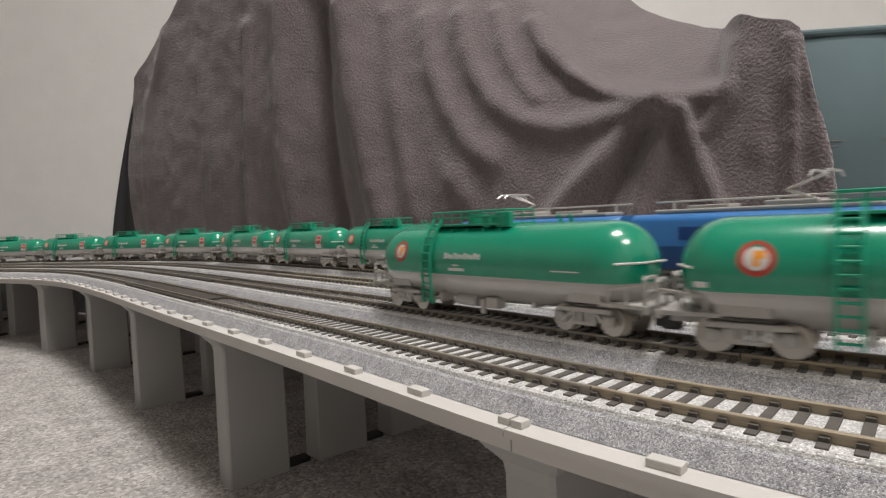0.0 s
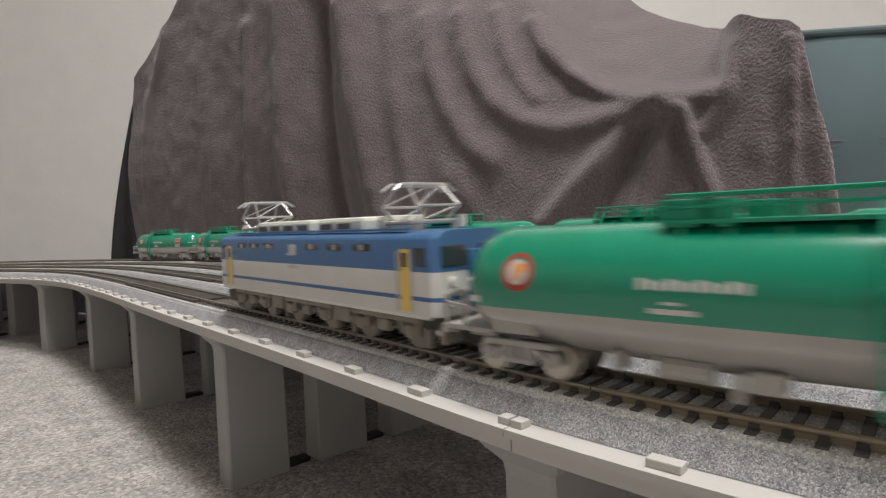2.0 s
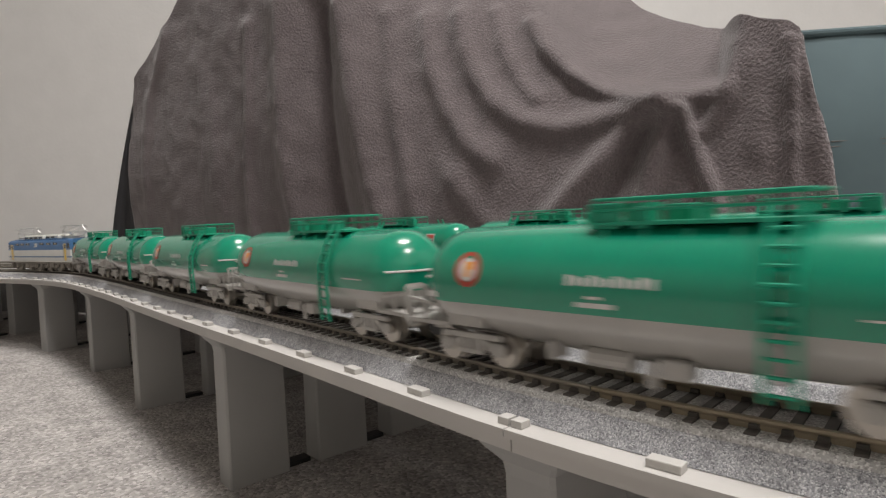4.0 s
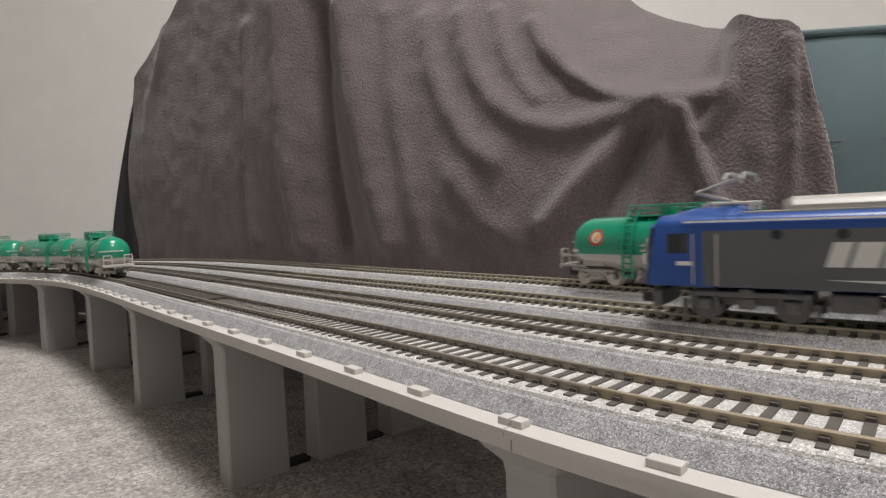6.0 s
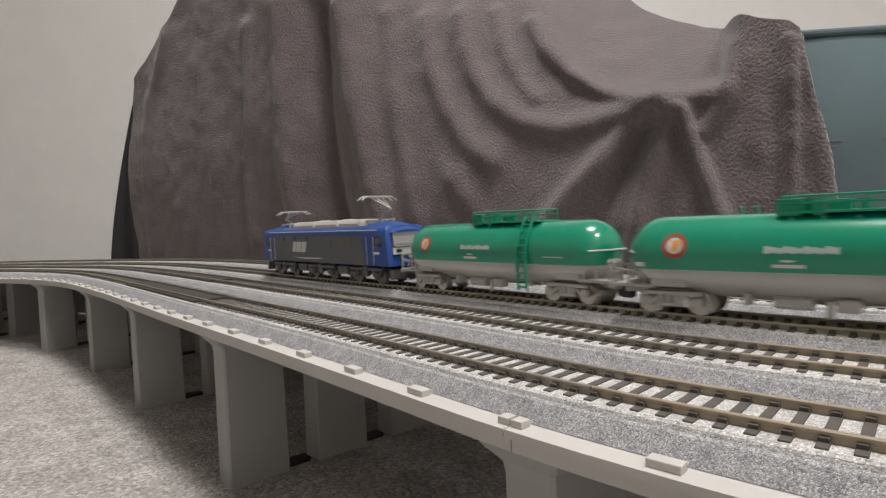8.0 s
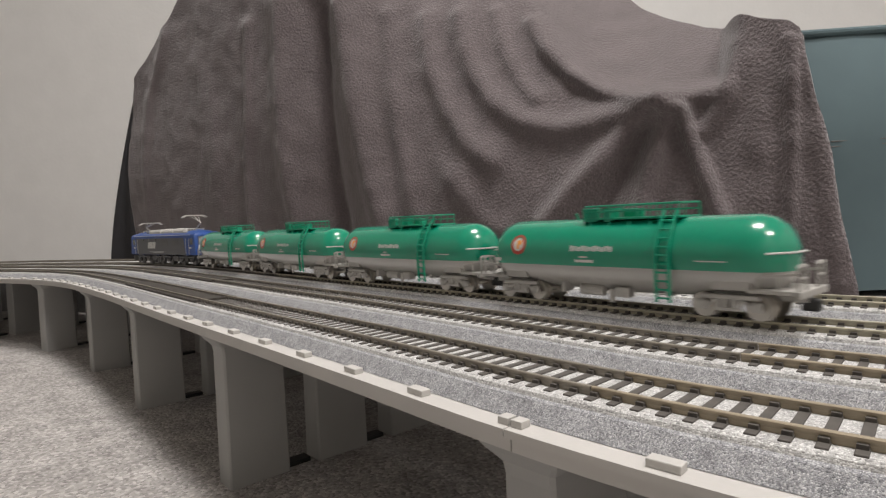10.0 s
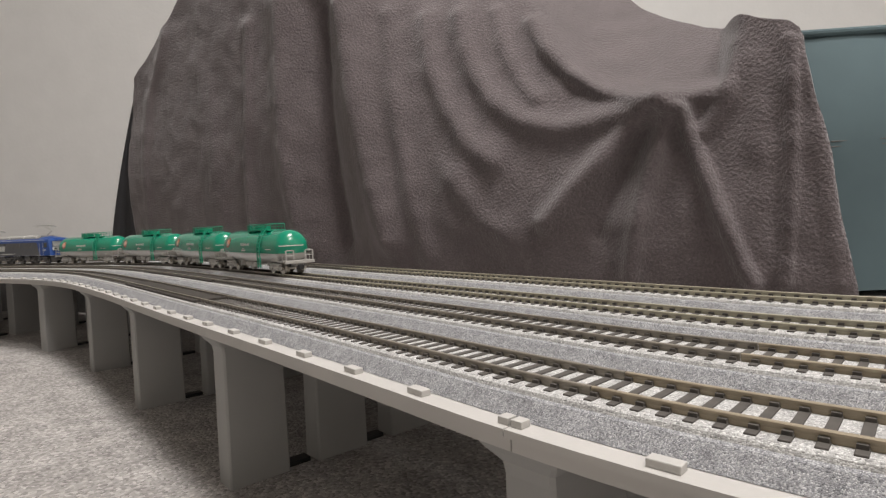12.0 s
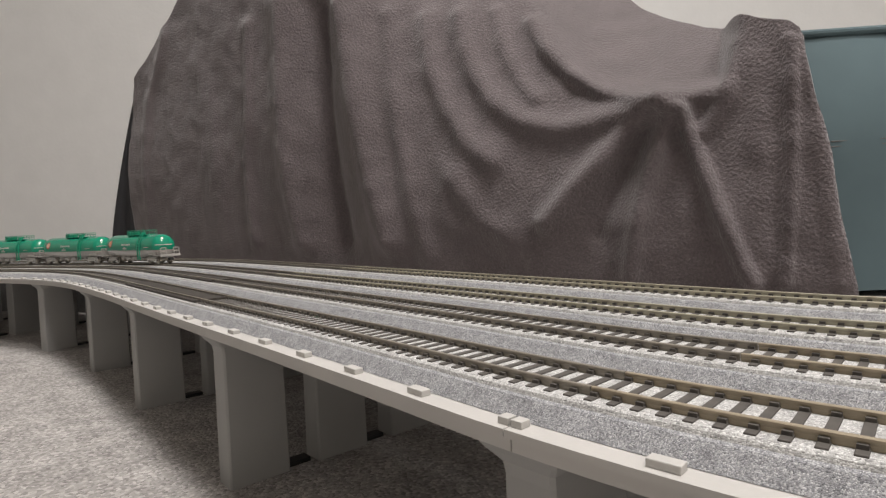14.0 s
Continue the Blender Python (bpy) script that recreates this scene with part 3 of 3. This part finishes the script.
    for y in (-1, 1):
        lx = flip * y * -1 * 16.6
        pts = [(y * 5.2, 24.5), (y * 8.0, 20), (y * 9.8, 15.5), (y * 10.0, 11), (y * 9.6, 3.0)]
        lad = part("ladder", Solid().bent([(lx - 1.6, u, v) for u, v in pts], 0.28), M_GREEN, t, "green ladder up the tank flank")
        part("stile", Solid().bent([(lx + 1.6, u, v) for u, v in pts], 0.28), M_GREEN, lad)
        for i in range(10):
            z = 4 + 2 * i
            yy = np.interp(z, [3, 11, 15.5, 20, 24.5], [9.6, 10.0, 9.8, 8.0, 5.2])
            part("rung", Solid().rod((lx - 1.6, y * yy, z), (lx + 1.6, y * yy, z), 0.24), M_GREEN, lad)
        d = y                                # emblem on the left of whoever looks at either flank
        part("emblem", wrap(Solid(), 0, 0, 0, 0, disc=(d * 28.6, 16.2, 2.8), side=y), M_RED, t, "round red emblem", smooth=True)
        part("emblem_ring", wrap(Solid(), 0, 0, 0, 0, disc=(d * 28.6, 16.2, 1.85), lift=0.1, side=y), M_WHITE, t, "white emblem ring")
        part("emblem_core", wrap(wrap(Solid(), d * 28.9 - 0.2, d * 28.9 + 0.8, 15.0, 16.9, lift=0.14, side=y), d * 28.1 - 1.0, d * 28.1 + 0.8, 16.2, 17.4, lift=0.14, side=y), M_ORANGE, t, "orange mark")
        txt = Solid()
        for i in range(11):
            wrap(txt, d * 10 - d * i * 1.2, d * 10 - d * (i * 1.2 + 0.85), 14.6 + 0.15 * (i % 2), 16.1 - 0.2 * (i % 3), side=y, n=2)
        part("lettering", txt, M_WHITE, t, "white row of unreadable lettering")
        for x0, x1, z0, z1 in ((7.0, 4.6, 12.9, 13.3), (8.6, 2.8, 11.7, 12.4), (38.0, 35.8, 11.4, 12.4), (-24, -31, 12.7, 12.95)):
            part("small_lettering", wrap(Solid(), d * x0, d * x1, z0, z1, side=y, n=1), M_WHITE, t, "small white unreadable lettering")
        if sign:
            part("sign_plate", wrap(Solid(), d * -22, d * -28.6, 11.2, 18.3, side=y, lift=0.12, n=6), M_WHITE, t, "white rectangular sign")
            part("sign_panel", wrap(Solid(), d * -22.5, d * -28.1, 13.6, 17.9, side=y, lift=0.18, n=6), M_RED, t, "red sign panel")
            part("sign_bar", wrap(wrap(Solid(), d * -23.3, d * -27.3, 15.4, 16.2, side=y, lift=0.24, n=2), d * -23, d * -27.6, 11.8, 12.6, side=y, lift=0.24, n=2), M_WHITE, t, "white bar on the sign")
    return t


# ---- locomotives ----
def loco_body(s, half, z0, z1, w, ends, roof=2.2, rake=1.5):
    """A body shell: a rounded-roof section carried along x, raked at both ends."""
    def sec(x, k=1.0, top=0.0):
        zt = z1 - top
        pts = [(-w, z0), (-w, zt - roof), (-w + 0.5, zt - roof * 0.55), (-w + 1.6, zt - roof * 0.2), (-w + 3.6, zt)]
        pts += [(-a, b) for a, b in pts[::-1]]
        return [(x, y * k, z) for y, z in pts]
    def tilted(x0, k, lean):
        return [(x0 - math.copysign(1, x0) * lean * max(0, (z - (z0 + (z1 - z0) * 0.45)) / (z1 - z0)), y, z) for (_, y, z) in sec(0, k)]
    s.loft([tilted(-half, 0.86, ends), tilted(-half + 1.6, 1.0, ends * 0.6), sec(-half + 8), sec(half - 8), tilted(half - 1.6, 1.0, ends * 0.6), tilted(half, 0.86, ends)])
    return s


def scissors(t, x, z, h, name="pantograph"):
    """A diamond pantograph, raised by h over the roof."""
    r = Solid()
    for y in (-5.2, 5.2):
        for s in (-1, 1):
            r.rod((x + s * 3.5, y * 0.7, z + 0.8), (x + s * 5.9, y, z + h * 0.48), 0.28).rod((x + s * 5.9, y, z + h * 0.48), (x + s * 1.8, y * 0.8, z + h), 0.24)
    for s in (-1, 1):
        r.rod((x + s * 5.9, -5.2, z + h * 0.48), (x + s * 5.9, 5.2, z + h * 0.48), 0.26)
        r.rod((x + s * 5.9, -5.2, z + h * 0.48), (x + s * 1.8, 4.2, z + h), 0.18)
        r.rod((x + s * 3.5, -3.6, z + 0.8), (x + s * 5.9, 5.2, z + h * 0.48), 0.18)
        r.rod((x + s * 1.8, -5.8, z + h), (x + s * 1.8, 5.8, z + h), 0.4)
        for y in (-1, 1):
            r.rod((x + s * 1.8, y * 5.8, z + h), (x + s * 2.0, y * 7.8, z + h - 1.3), 0.32)
        r.rod((x + s * 4.2, -6, z + 0.8), (x + s * 4.2, 6, z + 0.8), 0.45)
    for y in (-4.6, 4.6):
        r.rod((x - 5.6, y, z + 0.8), (x + 5.6, y, z + 0.8), 0.35)
        for s in (-1, 1):
            r.rod((x + s * 5, y, z - 0.8), (x + s * 5, y, z + 0.8), 0.6)
    part(name, r, M_PANTO, t, "silver diamond pantograph, raised")


def single_arm(t, x, z, h, way=1, name="pantograph"):
    r = Solid()
    k = x + way * 8.5
    r.rod((x, 0, z + 0.8), (k, 0, z + h * 0.5), 0.45).rod((k, 0, z + h * 0.5), (x - way * 1.0, 0, z + h - 0.6), 0.35)
    r.rod((k, 0, z + h * 0.5), (x - way * 1.0, 2.6, z + h - 0.6), 0.22).rod((k, 0, z + h * 0.5), (x - way * 1.0, -2.6, z + h - 0.6), 0.22)
    for s in (-1.6, 1.6):
        r.rod((x - way + s, -6.2, z + h), (x - way + s, 6.2, z + h), 0.38)
        for y in (-1, 1):
            r.rod((x - way + s, y * 6.2, z + h), (x - way + s * 1.1, y * 8.6, z + h - 1.4), 0.32)
    for y in (-3.8, 3.8):
        r.rod((x - 4.5, y, z + 0.7), (x + 4.5, y, z + 0.7), 0.4).rod((x - 3.5, y, z - 0.8), (x - 3.5, y, z + 0.7), 0.55).rod((x + 3.5, y, z - 0.8), (x + 3.5, y, z + 0.7), 0.55)
    r.rod((x, -3.8, z + 0.8), (x, 3.8, z + 0.8), 0.5)
    part(name, r, M_PANTO, t, "silver single-arm pantograph, raised")


def loco_bogie(t, x, wb, mat):
    s = Solid()
    for y in (-7.0, 7.0):
        s.box(x, y, 5.9, wb + 7, 1.3, 1.2, 0.3).box(x, y, 4.0, 3.4, 1.5, 2.4, 0.3).box(x, y, 6.2, 2.6, 1.8, 2.0, 0.3)
        for d in (-wb / 2, wb / 2):
            s.box(x + d, y, 3.6, 2.6, 1.8, 2.6, 0.5).rod((x + d - 2.3, y * 1.03, 3.0), (x + d - 2.3, y * 1.03, 5.6), 0.6).rod((x + d + 2.3, y * 1.03, 3.0), (x + d + 2.3, y * 1.03, 5.6), 0.6)
            s.rod((x + d, y * 1.12, 3.5), (x + d, y * 1.0, 3.5), 1.1, 12)
        s.box(x - wb / 2 - 4.4, y * 0.86, 2.6, 1.0, 1.6, 3.6, 0.2).box(x + wb / 2 + 4.4, y * 0.86, 2.6, 1.0, 1.6, 3.6, 0.2)
    s.box(x, 0, 4.6, wb + 6, 11, 2.4)
    b = part("bogie", s, mat, t, "weathered power bogie")
    for d in (-wb / 2, wb / 2):
        w = Solid()
        for y in (-4.6, 4.6):
            w.rod((x + d, y - 0.9, 3.6), (x + d, y + 0.9, 3.6), 3.6, 24).rod((x + d, y * 1.2, 3.6), (x + d, y * 1.24, 3.6), 2.6, 20)
        w.rod((x + d, -6, 3.6), (x + d, 6, 3.6), 0.9)
        part("wheelset", w, M_WEATHER if mat is M_WEATHER else M_DARK, b, smooth=True)


def coupler(t, x):
    s = math.copysign(1, x)
    part("coupler", Solid().box(x, 0, 3.6, 4.4, 2.6, 2.4, 0.5).box(x + s * 1.2, 1.2, 3.6, 0.6, 2.0, 2.0), M_BLACK, t, "black knuckle coupler")


CREAM = (0.66, 0.66, 0.64)
SKY = (0.048, 0.14, 0.31)
M_EF = banded("blue_white_paint", [(0.0, CREAM), (0.0100, SKY), (0.0108, CREAM), (0.0152, SKY)], 0.4)
M_BLUE = material("blue_paint", SKY, 0.4)
M_CREAM = material("cream_paint", (0.62, 0.62, 0.56), 0.5, bump=0.00004, bscale=800)
M_YELLOW = material("yellow_door", (0.75, 0.52, 0.10), 0.45)
M_NAVY = material("navy_paint", (0.015, 0.062, 0.25), 0.35)
M_CHAR = material("charcoal_paint", (0.088, 0.090, 0.096), 0.42)
M_ROOFGREY = material("roof_grey", (0.36, 0.35, 0.33), 0.38)
M_TWIN = banded("two_blue_paint", [(0.0, (0.012, 0.05, 0.18)), (0.0135, (0.03, 0.17, 0.46))], 0.38)


def white_blue_loco():
    t = tagged(new("electric_locomotive"), "blue and white model electric locomotive with weathered bogies and yellow doors", "locomotive")
    part("body", loco_body(Solid(), 52.5, 7.4, 22.6, 9.3, 1.6, 1.7), M_EF, t, "body in blue over white with a blue waist line", smooth=True)
    for x, sx in ((-16.5, 32), (13.5, 20), (30.5, 4)):
        b = Solid().box(x, 0, 24.1, sx, 10.4, 3.4, 0.9)
        rb = part("roof_box", b, M_CREAM, t, "cream roof equipment cover")
        for i in range(int(sx // 8)):
            xx = x - sx / 2 + 4.2 + i * 8
            part("vent", Solid().box(xx, -5.22, 23.9, 5.4, 0.14, 1.3).box(xx, 5.22, 23.9, 5.4, 0.14, 1.3), M_DARK, rb)
    part("roof_walk", Solid().box(0, -7.0, 22.9, 84, 1.4, 0.4).box(0, 7.0, 22.9, 84, 1.4, 0.4), M_BLUE, t)
    for x in (-37, 37):
        scissors(t, x, 23.4, 8.2)
        part("roof_insulator", Solid().rod((x + 9, 3, 23), (x + 9, 3, 25.4), 0.9, 10).rod((x - 9, -3, 23), (x - 9, -3, 25.4), 0.9, 10), M_CREAM, t)
    for y in (-1, 1):
        for x in (-34, -25.5, -16, 7.5, 18, 29):
            w = part("side_window", Solid().box(x, y * 9.32, 19.5, 6.4, 0.16, 1.5, 0.05), M_GLASS, t, "dark louvred side window")
            part("window_bar", Solid().box(x, y * 9.42, 19.5, 1.5, 0.1, 1.1), M_ROOFGREY, w)
        for x in (-43.5, 43.5):
            d = part("side_door", Solid().box(x, y * 9.34, 13.6, 3.0, 0.2, 11.4, 0.08), M_YELLOW, t, "yellow crew door")
            part("door_window", Solid().box(x, y * 9.47, 17.4, 1.5, 0.1, 2.6), M_GLASS, d)
            part("cab_window", Solid().box(x + math.copysign(4.4, x), y * 9.28, 17.9, 3.2, 0.2, 3.4, 0.06), M_GLASS, t)
            part("handrail", Solid().rod((x - 2, y * 9.7, 8), (x - 2, y * 9.7, 19), 0.16).rod((x + 2, y * 9.7, 8), (x + 2, y * 9.7, 19), 0.16), M_PANTO, t)
        lg = Solid().box(-3.4, y * 9.36, 18.7, 1.3, 0.12, 2.6).box(-4.2, y * 9.36, 17.6, 2.2, 0.12, 0.6).box(-1.4, y * 9.36, 18.7, 2.0, 0.12, 2.6)
        part("emblem", lg, M_WHITE, t, "white emblem in plain shapes")
        part("number_plate", Solid().box(-2.3, y * 9.35, 14.6, 5.4, 0.12, 0.8), M_PANTO, t, "silver bar")
        part("side_skirt", Solid().box(0, y * 8.9, 7.2, 100, 0.7, 0.9, 0.1), M_CREAM, t)
    for s in (-1, 1):
        for y in (-4.6, 4.6):
            part("front_window", Solid().box(s * 51.9, y, 18.0, 0.5, 6.2, 3.8, 0.15, Matrix.Rotation(-s * 0.09, 4, "Y")), M_GLASS, t)
            part("headlight", Solid().rod((s * 51.9, y * 1.15, 13.4), (s * 52.9, y * 1.15, 13.4), 0.9, 12), M_PALE, t)
        part("front_door", Solid().box(s * 52.3, 0, 13.2, 0.6, 3.2, 11.5, 0.12), M_BLUE, t)
        part("front_band", Solid().box(s * 52.45, -4.8, 11.3, 0.3, 5.6, 0.7).box(s * 52.45, 4.8, 11.3, 0.3, 5.6, 0.7), M_PANTO, t, "bright trim bar")
        part("pilot", Solid().box(s * 51.0, 0, 4.0, 1.4, 15, 3.6, 0.4).rod((s * 52, -6, 5), (s * 54, -6, 5), 0.4).rod((s * 52, 6, 5), (s * 54, 6, 5), 0.4), M_WEATHER, t, "weathered pilot and hoses")
        coupler(t, s * 54)
    for x in (-33, 0, 33):
        loco_bogie(t, x, 17.2, M_WEATHER)
    part("tank_box", Solid().box(-16.5, 0, 4.6, 7, 15, 3.4, 0.3).box(16.5, 0, 4.6, 7, 15, 3.4, 0.3), M_WEATHER, t)
    return t


def navy_loco():
    t = tagged(new("electric_locomotive"), "navy blue and charcoal model electric locomotive with single-arm pantographs", "locomotive")
    part("body", loco_body(Solid(), 58, 7.6, 23.2, 9.5, 6.0, 2.2), M_NAVY, t, "navy body shell with raked cabs", smooth=True)
    for y in (-1, 1):
        part("side_panel", Solid().loft([[(x, y * 9.5, z) for x, z in ((-45, 7.7), (41, 7.7), (38.5, 19.6), (-45, 19.6))], [(x, y * 9.64, z) for x, z in ((-45, 7.7), (41, 7.7), (38.5, 19.6), (-45, 19.6))]]), M_CHAR, t, "charcoal side panel")
        for x in (8, 26):
            g = part("louvre_panel", Solid().box(x, y * 9.68, 16.8, 11, 0.14, 4.6), M_DARK, t, "dark louvre grille")
            for i in range(6):
                part("slat", Solid().box(x, y * 9.76, 15.0 + i * 0.72, 10.4, 0.12, 0.3), M_CHAR, g)
        for x in (-31, -20, -8):
            part("port_window", Solid().rod((x, y * 9.6, 18.6), (x, y * 9.78, 18.6), 1.0, 14), M_GLASS, t)
        part("roof_stripe", Solid().box(0, y * 9.56, 21.6, 98, 0.2, 0.4), M_PALE, t, "pale cornice line")
        lg = Solid()
        for x, w0 in ((-20.6, 3.2), (-16.2, 4.2), (-11.2, 4.4)):
            lg.loft([[(x + dx, y * d, z) for dx, z in ((-w0 / 2 - 0.7, 12.2), (w0 / 2 - 0.7, 12.2), (w0 / 2 + 0.7, 17.0), (-w0 / 2 + 0.7, 17.0))] for d in (9.64, 9.74)])
        part("emblem", lg, M_WHITE, t, "white block emblem in plain shapes")
        part("stripe", Solid().loft([[(-23, y * 9.66, 9.7), (9, y * 9.66, 9.9), (2, y * 9.66, 9.3), (-10, y * 9.66, 9.1)], [(-23, y * 9.76, 9.7), (9, y * 9.76, 9.9), (2, y * 9.76, 9.3), (-10, y * 9.76, 9.1)]]), M_WHITE, t, "thin white swoosh stripe")
        for s in (-1, 1):
            part("side_window", Solid().box(s * 50.2, y * 9.4, 17.0, 4.6, 0.3, 4.4, 0.1), M_GLASS, t)
            d = part("side_door", Solid().box(s * 44.6, y * 9.55, 13.6, 3.6, 0.16, 12.4), M_NAVY, t)
            part("handrail", Solid().rod((s * 42.2, y * 9.85, 8), (s * 42.2, y * 9.85, 19), 0.16).rod((s * 47, y * 9.85, 8), (s * 47, y * 9.85, 19), 0.16), M_PANTO, d)
            part("lettering_bar", Solid().box(s * 48.8, y * 9.6, 12.6, 3.4, 0.14, 0.9), M_PALE, t)
    def hump(x0, x1, w, z0, z1):
        sec = ((-w, z0), (-w, z0 + (z1 - z0) * 0.45), (-w * 0.82, z0 + (z1 - z0) * 0.85), (-w * 0.5, z1), (w * 0.5, z1), (w * 0.82, z0 + (z1 - z0) * 0.85), (w, z0 + (z1 - z0) * 0.45), (w, z0))
        return Solid().loft([[(x, u * k, z0 + (z - z0) * k) for u, z in sec] for x, k in ((x0, 0.7), (x0 + 1.2, 1), (x1 - 1.2, 1), (x1, 0.7))])
    cover = part("roof_cover", hump(-30, -7, 6.0, 22.9, 26.2), M_ROOFGREY, t, "rounded grey roof cover", smooth=True)
    for x0, x1 in ((-7, 14), (14, 32)):
        part("cover_section", hump(x0, x1, 6.0, 22.9, 26.2), M_ROOFGREY, cover, smooth=True)
    for x in (-7, 14):
        part("cover_joint", Solid().box(x, 0, 26.1, 2.6, 5, 0.7, 0.2), M_PALE, cover, "pale joint strip")
    part("roof_deck", Solid().box(-2, 0, 23.2, 86, 13.4, 0.5, 0.1), M_ROOFGREY, t, "flat grey roof deck")
    ins = Solid()
    for x in (-46, -30, 30, 36, 44):
        ins.rod((x, 2.6, 23.6), (x, 2.6, 26), 0.7, 10).rod((x, -3.2, 23.6), (x, -3.2, 25.6), 0.6, 10)
    part("roof_insulator", ins, M_PANTO, t)
    single_arm(t, -40, 24.6, 7.0, -1)
    single_arm(t, 38, 24.6, 10.4, 1)
    for s in (-1, 1):
        part("windscreen", Solid().loft([[(s * 57.0, y, z) for y, z in ((-7.8, 15.2), (7.8, 15.2), (7.2, 20.6), (-7.2, 20.6))], [(s * (58.4 - (z - 15.2) * 0.36), y, z) for y, z in ((-7.8, 15.2), (7.8, 15.2), (7.2, 20.6), (-7.2, 20.6))]]), M_SCREEN, t, "raked glossy windscreen, its bright reflection put into the grey")
        part("cab_roof", Solid().loft([[(s * x, yy, zz) for yy, zz in ((-w0, z0), (-w0 * 0.7, z0 + h0 * 0.7), (0, z0 + h0), (w0 * 0.7, z0 + h0 * 0.7), (w0, z0))] for x, w0, z0, h0 in ((37, 8.8, 21.6, 2.6), (40, 8.9, 21.6, 3.6), (47, 8.9, 21.5, 3.5), (53, 8.6, 21.0, 2.6), (57, 7.6, 20.3, 1.2))]), M_NAVY, t, "domed navy cab roof", smooth=True)
        part("front_band", Solid().box(s * 57.9, 0, 13.4, 0.7, 16.2, 2.6, 0.2), M_PALE, t, "white front band")
        for y in (-5.6, 5.6):
            part("headlight", Solid().box(s * 58.25, y, 13.4, 0.4, 2.4, 1.2, 0.1), M_BLACK, t)
        part("front_rail", Solid().rod((s * 59, -7, 16.4), (s * 59, 7, 16.4), 0.25).rod((s * 59, -7, 15.2), (s * 59, 7, 15.2), 0.25).rod((s * 57.5, -7, 15.2), (s * 59, -7, 15.2), 0.2).rod((s * 57.5, 7, 15.2), (s * 59, 7, 15.2), 0.2), M_PANTO, t, "silver front handrail")
        part("pilot", Solid().box(s * 55.5, 0, 4.4, 2.0, 16, 4.0, 0.5), M_DARK, t, "dark snow pilot")
        coupler(t, s * 59)
    for x in (-37, 0, 37):
        loco_bogie(t, x, 16.6, M_DARK)
    part("under_box", Solid().box(-18.5, 0, 4.8, 8, 14, 3.6, 0.4).box(18.5, 0, 4.8, 8, 14, 3.6, 0.4), M_DARK, t)
    return t


def twin_half(s):
    t = tagged(new("twin_locomotive_unit"), "two-tone blue half of a twin electric locomotive", "locomotive", group="twin locomotive")
    part("body", loco_body(Solid(), 39.5, 6.8, 23.2, 9.4, 2.0, 2.2), M_TWIN, t, "light blue over dark blue body", smooth=True)
    part("roof_cover", Solid().box(-s * 3, 0, 24.0, 58, 11, 1.2, 0.4).box(s * 6, 0, 25.2, 13, 10, 1.6, 0.4).box(-s * 16, 0, 25.0, 12, 9, 1.2, 0.3), M_ROOFGREY, t, "grey roof covers")
    part("roof_rail", Solid().rod((-36, 4, 27), (36, 4, 27), 0.3).rod((-30, 4, 24), (-30, 4, 27), 0.4).rod((0, 4, 24), (0, 4, 27), 0.4).rod((30, 4, 24), (30, 4, 27), 0.4), M_PANTO, t, "thin roof conductor rail")
    single_arm(t, s * 12, 24.4, 8.6, -s)
    for y in (-1, 1):
        for x in (-18, -4, 10):
            part("louvre_panel", Solid().box(x, y * 9.46, 17.4, 9, 0.16, 4, 0.05), M_NAVY, t)
        part("side_window", Solid().box(s * 33, y * 9.42, 17, 4.4, 0.2, 4, 0.08), M_GLASS, t)
    part("windscreen", Solid().box(s * 38.8, 0, 17.8, 0.8, 14, 4.6, 0.2), M_GLASS, t)
    part("pilot", Solid().box(s * 37.5, 0, 4.4, 2, 15, 4, 0.5), M_DARK, t)
    for x in (-22, 22):
        loco_bogie(t, x, 16.6, M_DARK)
    for e in (-1, 1):
        coupler(t, e * 40)
    return t


# ---- the trains: track, place of the leading mark along it by time, vehicles by their distance from that mark ----
PITCH = 0.0905
MOVES = []


def train(line, times, cars):
    """times: rows of (seconds, metres along the line); cars: (vehicle, metres ahead of the mark)."""
    for ob, d in cars:
        MOVES.append((ob, line, times, d))


first_plain = tank_wagon(1, False)
first_back = tank_wagon(-1, False)
first_sign = tank_wagon(-1, True)
I4 = Matrix()


def take(kind, used={}):
    n = used.get(kind.name, 0)
    used[kind.name] = n + 1
    return kind if n == 0 else copy_thing(kind, I4)


def trains():
    train(LINES[1], ((0, 0.1385), (1, 0.027), (14, -1.393)), [(take(first_back), -PITCH * i) for i in range(3)])
    cars = [(take(first_sign), PITCH * i) for i in range(-1, 6)]
    h = -PITCH * 1.5 - 0.0505
    cars += [(twin_half(-1), h), (twin_half(1), h - 0.0815)]
    train(LINES[3], ((0, 0.343), (14, -1.285)), cars)
    train(LINES[0], ((0, -0.200), (2, 0.178), (3.1, 0.386), (14, 2.42)), [(white_blue_loco(), 0)] + [(take(first_plain), -0.0985 - 0.0914 * i) for i in range(5)])
    train(LINES[2], ((0, -0.645), (6, 0.042), (8, 0.262), (11, 0.604), (12, 0.720), (13, 0.824), (14, 0.924)),
          [(navy_loco(), 0)] + [(take(first_plain), -0.1065 - PITCH * i) for i in range(4)])


trains()


def motions():
    """Each vehicle runs along its line at its train's pace."""
    for ob, line, times, d in MOVES:
        ts, places = zip(*times)
        rows = [(i * 0.25, line.place(float(np.interp(i * 0.25, ts, places)) + d)) for i in range(57)]
        walk(ob, rows)


motions()
